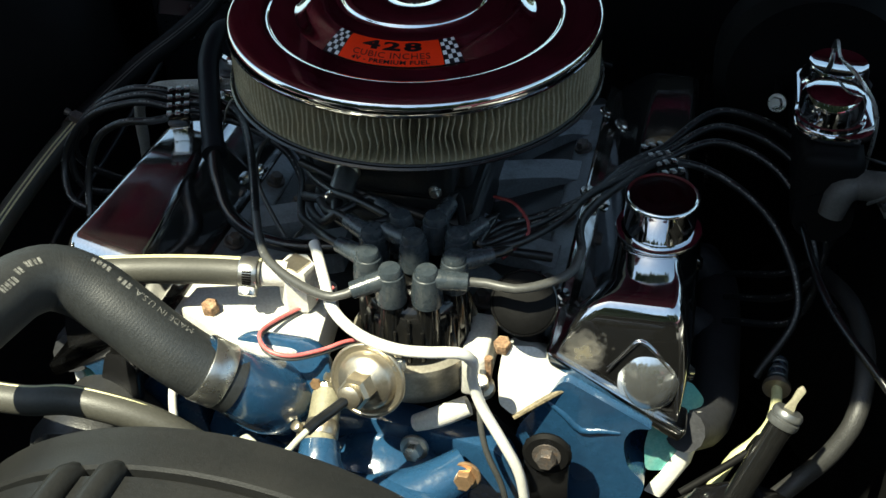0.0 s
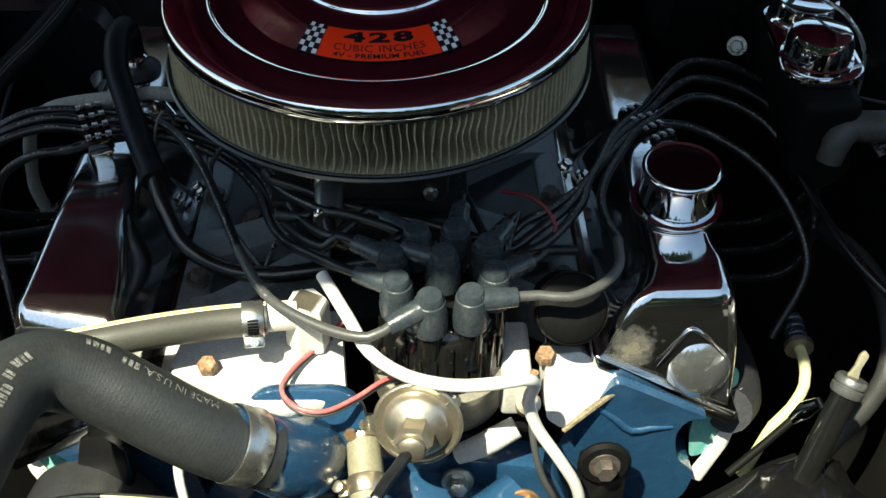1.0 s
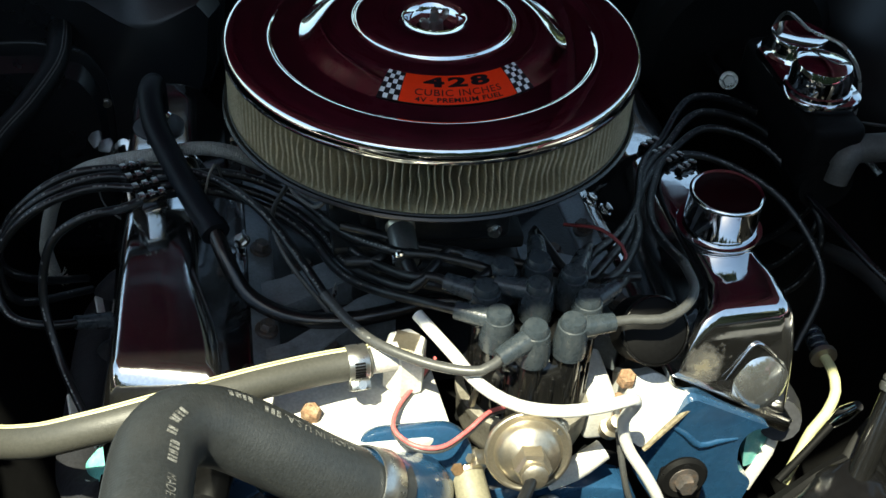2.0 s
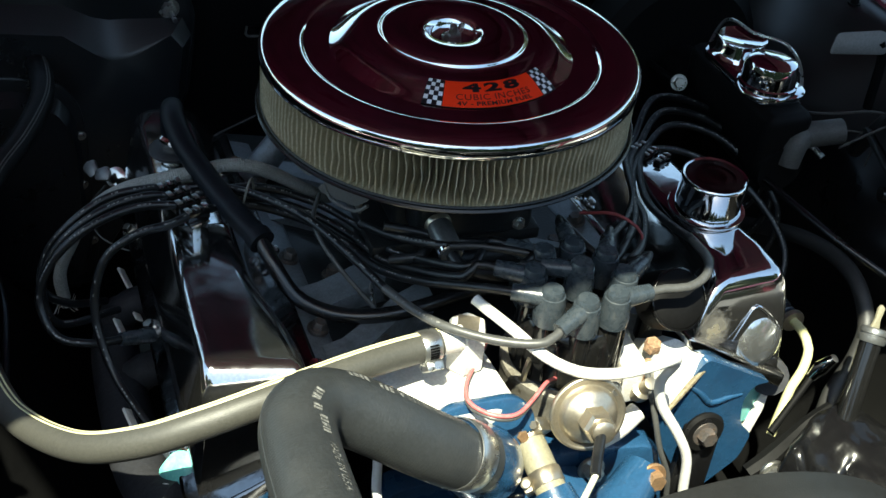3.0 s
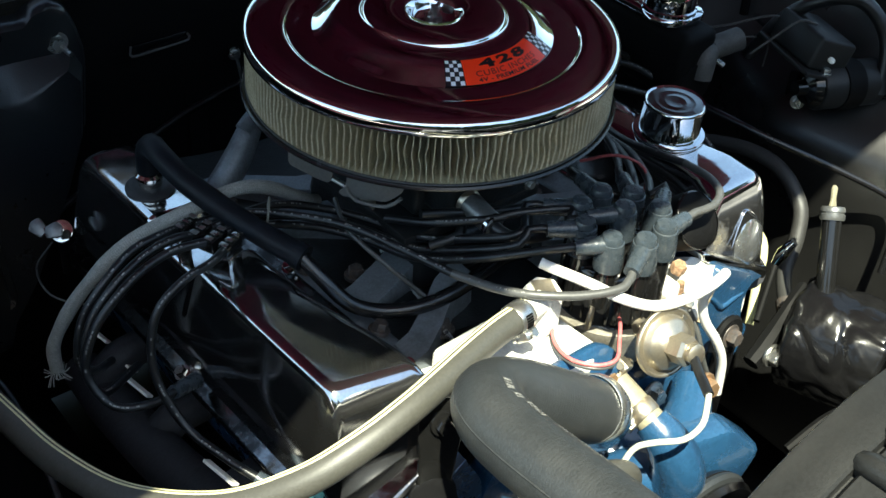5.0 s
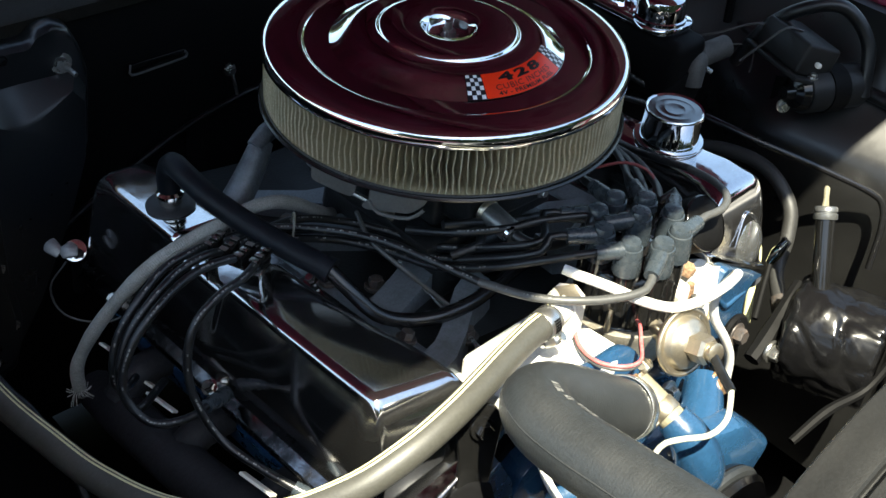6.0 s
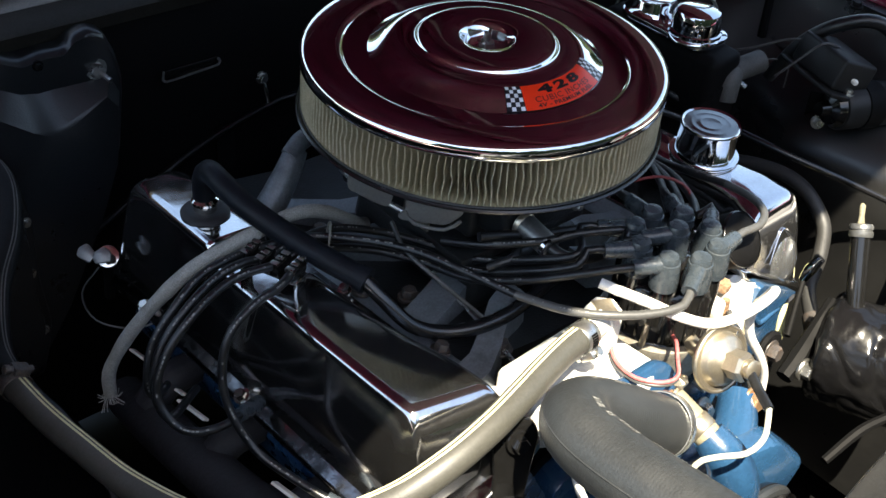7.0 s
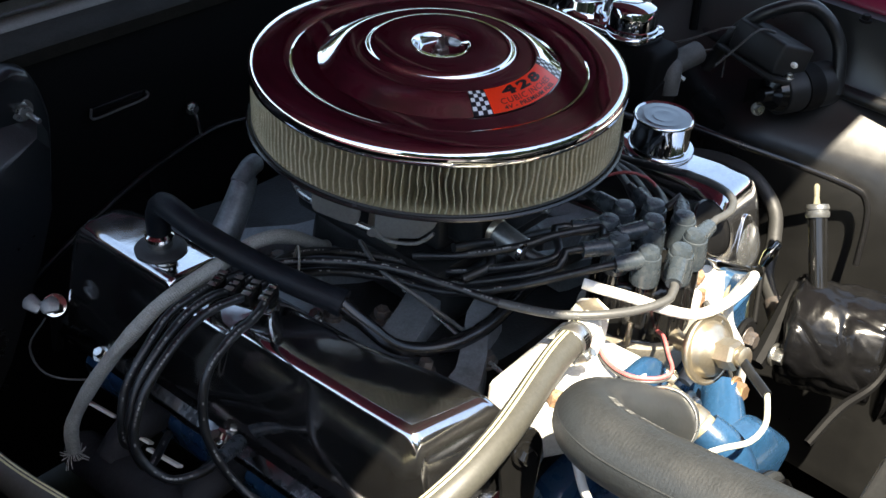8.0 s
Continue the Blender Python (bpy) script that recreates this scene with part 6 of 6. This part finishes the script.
def master_cylinder():
    ob = thing("master_cylinder", (0.40, 0.10, 0.84), "dark twin brake master cylinder with chrome cap cover", "master cylinder")
    part("body_casting", box((0.060, 0.185, 0.075), pose(0.402, 0.075, 0.855), 0.012, 3), M["satin"], ob)
    part("bore", lathe([(0, -0.01), (0.028, -0.01), (0.030, 0), (0.030, 0.24), (0, 0.24)], 32, toward((0.402, -0.01, 0.825), (0, 1, 0))), M["satin"], ob)
    part("booster", lathe([(0, 0), (0.10, 0.0), (0.115, 0.015), (0.115, 0.06), (0.09, 0.10), (0, 0.11)], 48, toward((0.402, 0.225, 0.83), (0, 1, 0))), M["satin"], ob)
    lid = part("cover_plate", prism(rounded([(-0.036, -0.052), (-0.020, -0.068), (0.020, -0.068), (0.036, -0.052), (0.036, 0.056), (0.020, 0.072), (-0.020, 0.072), (-0.036, 0.056)], 0.012, 4), 0.010, pose(0.402, 0.072, 0.893), 0.003), M["chrome"], ob, "chrome cover plate")
    part("front_dome", lathe([(0.0335, 0.0), (0.0345, 0.002), (0.0335, 0.005), (0.0320, 0.006), (0.0335, 0.008), (0.0330, 0.011), (0.0305, 0.012), (0.0300, 0.028), (0.0265, 0.035), (0.020, 0.0375), (0, 0.039)], 48, pose(0.396, 0.038, 0.897)), M["chrome"], lid, "domed chrome front cap")
    part("rear_dome", lathe([(0.034, 0.0), (0.036, 0.002), (0.034, 0.005), (0.031, 0.010), (0.0305, 0.018), (0.0285, 0.022), (0.024, 0.020), (0, 0.019)], 48, pose(0.404, 0.112, 0.900)), M["chrome"], lid, "dished chrome rear cap")
    part("bail_wire", tube([(0.436, 0.02, 0.85), (0.438, 0.035, 0.91), (0.415, 0.045, 0.945), (0.402, 0.09, 0.938), (0.402, 0.15, 0.925), (0.40, 0.175, 0.86)], 0.0020, 8), M["steel"], ob)
    part("outlet_fitting", tube([(0.432, 0.02, 0.835), (0.452, 0.005, 0.838), (0.462, -0.012, 0.83)], 0.0035, 8), M["steel"], ob)


master_cylinder()


def proportioning_valve():
    """A grey horizontal canister with an elbow, on the apron ahead of the brake cylinder."""
    ob = thing("warning_switch", (0.42, -0.02, 0.83), "dusty grey brake switch cylinder with an elbow", "switch")
    a, b = Vector((0.428, -0.010, 0.862)), Vector((0.470, -0.018, 0.868))
    part("can", tube([a, (a + b) / 2, b], 0.0145, 20), M["strip"], ob)
    part("elbow", tube([a, a + Vector((-0.014, -0.006, -0.006)), a + Vector((-0.020, -0.012, -0.030))], [0.0135, 0.0145, 0.012], 16), M["strip"], ob)
    part("lead", tube([b, b + Vector((0.016, -0.008, 0.002)), b + Vector((0.030, -0.022, -0.004)), b + Vector((0.020, -0.030, -0.030))], 0.0012, 6), M["strip"], ob)


proportioning_valve()


def regulator():
    ob = thing("voltage_regulator", (0.53, -0.10, 0.80), "dull grey box-shaped voltage regulator on the inner fender", "regulator")
    m = pose(0.500, -0.098, 0.893, 0, 18, -20)
    part("cover", box((0.055, 0.085, 0.040), m, 0.005, 3), M["plastic"], ob)
    part("base", box((0.066, 0.105, 0.006), m @ pose(0, 0, -0.023), 0.002), M["plastic"], ob)
    for y in (-0.045, 0.045):
        hex_bolt((m @ Vector((0, y, -0.018)))[:], (0, 0, 1), 0.009, ob, M["steel"], name="screw")
    part("lead", tube([(0.430, -0.065, 0.880), (0.450, -0.080, 0.905), (0.475, -0.090, 0.922), (0.497, -0.100, 0.916)], 0.0016, 6), M["wire_grey"], ob)
    part("lead", tube([(0.42, 0.03, 0.872), (0.45, -0.01, 0.888), (0.48, -0.04, 0.905), (0.50, -0.055, 0.905)], 0.0016, 6), M["wire_grey"], ob)
    part("plug", box((0.007, 0.009, 0.007), m @ pose(-0.01, -0.052, 0.0), 0.003), M["chalk"], ob)


regulator()


def coil():
    ob = thing("ignition_coil", (0.53, -0.15, 0.76), "dull black ignition coil strapped to the inner fender", "coil")
    a, b = Vector((0.478, -0.128, 0.853)), Vector((0.563, -0.155, 0.848))
    m = toward(a, b - a)
    part("can", lathe([(0, 0), (0.026, 0.0), (0.028, 0.003), (0.028, 0.085), (0, 0.085)], 36, m), M["plastic"], ob)
    part("nose", lathe([(0.024, -0.001), (0.020, -0.010), (0.010, -0.014), (0.008, -0.026), (0, -0.026)], 24, m), M["bakelite"], ob)
    part("strap", lathe([(0.028, 0.03), (0.030, 0.03), (0.030, 0.055), (0.028, 0.055)], 36, m), M["satin"], ob)


coil()
soft_line("hose", [(0.548, -0.175, 0.845), (0.560, -0.155, 0.905), (0.545, -0.120, 0.942), (0.515, -0.085, 0.935), (0.500, -0.050, 0.90), (0.495, -0.02, 0.84)], 0.0085, "wire", "black looped hose on the inner fender", "hose", 16)
soft_line("wiring_harness", [(0.58, 0.30, 0.87), (0.575, 0.10, 0.865), (0.565, 0.0, 0.85), (0.572, -0.2, 0.84), (0.585, -0.45, 0.84)], 0.009, "wire", "taped black wiring harness along the inner fender", "wire", 12)
_s = thing("apron_bolt", (0.508, -0.097, 0.807), "small steel bolt head on the inner fender bracket", "bolt")
hex_bolt((0.508, -0.097, 0.807), (-0.6, -0.6, 0.3), 0.012, _s, M["steel"])
part("bolt_bracket", box((0.05, 0.004, 0.05), pose(0.533, -0.090, 0.812, 0, 0, -45), 0.001), M["satin"], _s)
_s = thing("apron_stud", (0.356, 0.144, 0.85), "small steel stud with a nut", "stud")
hex_bolt((0.356, 0.146, 0.848), (-0.3, -0.8, 0.4), 0.014, _s, M["steel"])
part("stud_post", tube([(0.356, 0.150, 0.846), (0.36, 0.25, 0.83), (0.36, 0.44, 0.82)], 0.004, 8), M["satin"], _s)


_s = thing("fender_bracket", (0.50, 0.02, 0.90), "pale grey-green bent steel bracket behind the regulator", "bracket")
part("plate", prism(rounded([(-0.035, -0.014), (0.030, -0.010), (0.036, 0.008), (0.024, 0.017), (-0.028, 0.010)], 0.005, 3), 0.003, pose(0.512, 0.045, 0.940, 62, 0, -18), 0.001), M["plate"], _s)
part("fold", tube([(0.535, 0.040, 0.943), (0.542, 0.036, 0.925), (0.545, 0.034, 0.86)], 0.006, 8), M["satin"], _s)


# ---- passenger side and firewall things ----
def heater_box():
    ob = thing("heater_box", (-0.33, 0.40, 0.60), "black moulded heater box on the firewall with a steel bolt", "heater box")
    edge = [(-0.485, 0.44), (-0.335, 0.44), (-0.311, 0.487), (-0.269, 0.557), (-0.211, 0.674), (-0.186, 0.738), (-0.176, 0.816), (-0.175, 0.838), (-0.182, 0.871), (-0.192, 0.894), (-0.210, 0.903),
            (-0.230, 0.898), (-0.240, 0.886), (-0.267, 0.888), (-0.291, 0.884), (-0.315, 0.896), (-0.340, 0.905), (-0.485, 0.905)]
    c = (-0.32, 0.68)
    sec = [[(c[0] + (x - c[0]) * k, y, c[1] + (z - c[1]) * k) for x, z in rounded(edge, 0.006, 3)] for y, k in ((0.448, 1.0), (0.424, 1.0), (0.416, 0.992), (0.412, 0.97))]
    part("box_shell", loft(sec), M["heater_plastic"], ob, smooth=40)
    back = [(-0.182, 0.816), (-0.192, 0.840), (-0.261, 0.843), (-0.280, 0.843), (-0.300, 0.848), (-0.330, 0.865), (-0.480, 0.878), (-0.480, 0.45), (-0.342, 0.45), (-0.275, 0.557), (-0.217, 0.674), (-0.192, 0.738)]
    front = [(-0.197, 0.812), (-0.210, 0.830), (-0.258, 0.803), (-0.279, 0.799), (-0.300, 0.811), (-0.335, 0.838), (-0.480, 0.855), (-0.480, 0.46), (-0.350, 0.46), (-0.286, 0.557), (-0.229, 0.674), (-0.205, 0.738)]
    mid = [((a[0] + b[0] * 5) / 6, (a[1] + b[1] * 5) / 6) for a, b in zip(back, front)]
    sec = [[(x, y, z) for x, z in ring] for y, ring in ((0.416, back), (0.4125, back), (0.390, mid), (0.386, front))]
    part("sloped_casing", loft(sec), M["heater_plastic"], ob, "sloping moulded casing", smooth=30)
    sec = [[(-0.41 + (x + 0.41) * k, y, 0.62 + (z - 0.62) * k) for x, z in rounded([(-0.48, 0.47), (-0.334, 0.47), (-0.322, 0.51), (-0.314, 0.549), (-0.321, 0.617), (-0.319, 0.696), (-0.324, 0.743), (-0.342, 0.775), (-0.40, 0.79), (-0.48, 0.79)], 0.010, 3)]
           for y, k in ((0.388, 1.0), (0.383, 1.0), (0.3815, 0.985), (0.3815, 0.90), (0.372, 0.87), (0.362, 0.83))]
    part("raised_panel", loft(sec), M["heater_plastic"], ob, "raised moulded panel with a flanged rim", smooth=35)
    b = hex_bolt((-0.208, 0.413, 0.853), (-0.1, -1, 0.1), 0.018, ob, M["steel"])
    part("stud", tube([(-0.208, 0.410, 0.853), (-0.204, 0.385, 0.849)], 0.003, 8), M["steel"], b)
    for x, z in ((-0.327, 0.703), (-0.326, 0.540), (-0.331, 0.630)):
        hex_bolt((x, 0.3815, z), (0, -1, 0), 0.009, ob, M["steel"])
    for x, z in ((-0.40, 0.893), (-0.275, 0.876), (-0.290, 0.505)):
        hex_bolt((x, 0.412, z), (0, -1, 0), 0.009, ob, M["satin"])


heater_box()
_p = thing("firewall_plate", (-0.075, 0.44, 0.80), "narrow steel plate on the firewall", "plate")
part("plate", prism(rounded([(-0.039, -0.008), (0.039, -0.006), (0.039, 0.006), (-0.039, 0.007)], 0.0015, 2), 0.004, pose(-0.068, 0.448, 0.799, 90, 0, 2), 0.001), M["black"], _p)
part("edge_bead", tube([(-0.030, 0.4425, 0.8035), (-0.029, 0.4425, 0.7950), (-0.068, 0.4425, 0.7925), (-0.106, 0.4425, 0.7920), (-0.107, 0.4425, 0.8060)], 0.0016, 6, 0.004), M["plate"], _p)
_p = thing("cable_clip", (0.036, 0.43, 0.75), "small steel screw and clip holding a cable on the firewall", "clip")
hex_bolt((0.034, 0.440, 0.758), (0, -1, 0.1), 0.012, _p, M["steel"], name="screw")
part("strap", tube([(0.034, 0.436, 0.756), (0.036, 0.432, 0.738), (0.040, 0.434, 0.722), (0.044, 0.436, 0.712)], 0.0024, 6), M["steel"], _p)
soft_line("cable", [(-0.24, 0.42, 0.62), (-0.16, 0.432, 0.65), (-0.06, 0.436, 0.690), (0.03, 0.434, 0.716), (0.08, 0.432, 0.722), (0.16, 0.43, 0.71)], 0.0042, "wire", "thin black cable clipped across the firewall", "cable")


def wing_fitting():
    ob = thing("vacuum_fitting", (-0.31, 0.23, 0.70), "bright steel winged fitting behind the valve cover", "fitting")
    part("stem", tube([(-0.29, 0.26, 0.66), (-0.295, 0.245, 0.70), (-0.297, 0.240, 0.726)], 0.006, 10), M["satin"], ob)
    part("round_cap", lathe([(0, -0.006), (0.012, -0.006), (0.0135, 0.0), (0.012, 0.006), (0.0, 0.0075)], 28, toward((-0.296, 0.238, 0.731), (-0.45, -0.55, 0.7))), M["chrome_old"], ob)
    for t in (30, 150):
        part("wing", prism(rounded([(0, -0.006), (0.016, -0.010), (0.020, 0.0), (0.016, 0.008), (0, 0.006)], 0.003, 3), 0.004, toward((-0.320, 0.222, 0.748), (-0.5, -0.5, 0.7)) @ pose(0, 0, 0, 0, 0, t), 0.001), M["zinc_dull"], ob)
    part("wire_loop", tube([(-0.31, 0.235, 0.725), (-0.33, 0.24, 0.695), (-0.325, 0.225, 0.665), (-0.295, 0.20, 0.655), (-0.27, 0.19, 0.66)], 0.0012, 6), M["wire_grey"], ob)


wing_fitting()


def rear_casting():
    """The pale casting behind the carburettor, seen beside the cover's rear end."""
    ob = thing("coolant_pipe", (-0.13, 0.26, 0.76), "pale grey-blue metal pipe behind the intake manifold", "pipe")
    part("pipe", tube([(-0.162, 0.150, 0.772), (-0.140, 0.152, 0.798), (-0.122, 0.156, 0.820), (-0.112, 0.160, 0.832), (-0.104, 0.164, 0.840)], [0.016, 0.0165, 0.0155, 0.014, 0.012], 20), M["runner"], ob)
    part("end_boss", tube([(-0.116, 0.160, 0.838), (-0.100, 0.164, 0.848), (-0.088, 0.168, 0.848)], 0.0105, 16), M["runner"], ob)


rear_casting()
# bright gasket tabs between the exhaust ports, below the passenger cover
for x, y, z in ((-0.303, 0.165, 0.640), (-0.319, 0.034, 0.677), (-0.300, 0.110, 0.640), (-0.326, -0.144, 0.722)):
    _t = thing("gasket_tab", (x, y, z), "bright flat metal gasket tab beside an exhaust port", "tab", "gasket tabs")
    part("tab_plate", prism(rounded([(-0.020, -0.0045), (0.020, -0.0045), (0.020, 0.0045), (-0.020, 0.0045)], 0.001, 2), 0.003, pose(x, y, z, 40, 0, 100), 0.0008), M["chalk"], _t)


_g = thing("alternator", (-0.22, -0.33, 0.66), "dark oily alternator case low on the engine front", "alternator")
_am = toward((-0.225, -0.285, 0.690), (-0.1, -1, 0.05))
part("case", lathe([(0, 0), (0.050, 0), (0.058, 0.008), (0.060, 0.030), (0.060, 0.070), (0.052, 0.082), (0.02, 0.088), (0, 0.088)], 48, _am), M["dark_case"], _g)
for k in range(12):
    a = k * math.pi / 6
    part("vent_rib", box((0.018, 0.005, 0.006), _am @ pose(0.044 * math.cos(a), 0.044 * math.sin(a), 0.084, 0, 0, math.degrees(a)), 0.001), M["dark_case"], _g)
part("fan_pulley", lathe([(0, 0.09), (0.035, 0.09), (0.042, 0.098), (0.036, 0.104), (0.042, 0.110), (0.03, 0.115), (0, 0.115)], 40, _am), M["dark_case"], _g)
_g = thing("alternator_bracket", (-0.20, -0.30, 0.74), "dark glossy slotted bracket above the alternator", "bracket")
part("arm", prism(rounded([(-0.022, -0.07), (0.014, -0.07), (0.024, 0.0), (0.020, 0.030), (0.0, 0.040), (-0.020, 0.030), (-0.024, 0.0)], 0.008, 4), 0.010, pose(-0.212, -0.292, 0.742, 74, 0, -18), 0.003), M["black"], _g)
part("upright", prism(rounded([(-0.024, -0.085), (0.006, -0.085), (0.016, -0.030), (0.022, 0.0), (0.016, 0.017), (0.0, 0.023), (-0.016, 0.017), (-0.021, 0.0), (-0.018, -0.030)], 0.008, 4), 0.006, pose(-0.200, -0.279, 0.832, 80, 0, -18), 0.0025), M["bakelite"], _g, "glossy upright lobe")
hex_bolt((-0.202, -0.287, 0.834), (-0.28, -0.9, 0.3), 0.015, _g, M["bakelite"])


# ---- fan shroud and radiator ----
def fan_shroud():
    ob = thing("fan_shroud", (0, -0.50, 0.62), "dull black plastic fan shroud with moulded ribs", "fan shroud")
    cx, cz, R = 0.0, 0.735, 0.236
    a0, a1 = radians(-20), radians(200)
    rows = []
    for y, r in ((-0.516, R - 0.022), (-0.516, R - 0.002), (-0.518, R + 0.002), (-0.521, R + 0.003), (-0.532, R + 0.0035), (-0.534, R + 0.0045), (-0.552, R + 0.005), (-0.554, R + 0.003), (-0.5545, R - 0.005), (-0.5575, R - 0.005), (-0.558, R + 0.001), (-0.560, R + 0.0035), (-0.62, R + 0.010), (-0.66, R + 0.012), (-0.66, R + 0.002), (-0.57, R - 0.010), (-0.522, R - 0.006), (-0.522, R - 0.022)):
        rows.append([(cx + r * math.cos(a0 + (a1 - a0) * k / 72), y, cz + r * math.sin(a0 + (a1 - a0) * k / 72)) for k in range(73)])
    bm = bmesh.new()
    g = [[bm.verts.new(p) for p in r] for r in rows]
    for a, b in zip(g, g[1:] + g[:1]):
        for k in range(72):
            bm.faces.new((a[k], a[k + 1], b[k + 1], b[k]))
    bmesh.ops.recalc_face_normals(bm, faces=bm.faces[:])
    part("shroud_ring", bm, M["plastic"], ob, smooth=40)
    for deg in (102.5, 110):
        a = radians(deg)
        part("rib", tube([(cx + r * math.cos(a), y, cz + r * math.sin(a)) for y, r in ((-0.5575, R - 0.002), (-0.562, R + 0.0045), (-0.60, R + 0.0095), (-0.652, R + 0.0125))], 0.0095, 12), M["plastic"], ob)
    return ob


fan_shroud()
_r = thing("radiator", (0, -0.64, 0.45), "black painted radiator behind the fan shroud", "radiator")
part("core", box((0.62, 0.05, 0.42), pose(0, -0.690, 0.60), 0.004), M["core"], _r)
part("top_tank", box((0.64, 0.07, 0.07), pose(0, -0.690, 0.840), 0.02, 3), M["black"], _r)
part("inlet_neck", tube([(-0.241, -0.672, 0.855), (-0.2405, -0.655, 0.880), (-0.240, -0.645, 0.90)], 0.0235, 24), M["black"], _r)
soft_line("hose", [(-0.44, 0.30, 0.72), (-0.435, 0.14, 0.70), (-0.429, 0.075, 0.70), (-0.431, 0.005, 0.692), (-0.437, -0.05, 0.67)], 0.0035, "wire", "thin dusty hose along the passenger inner fender", "hose")
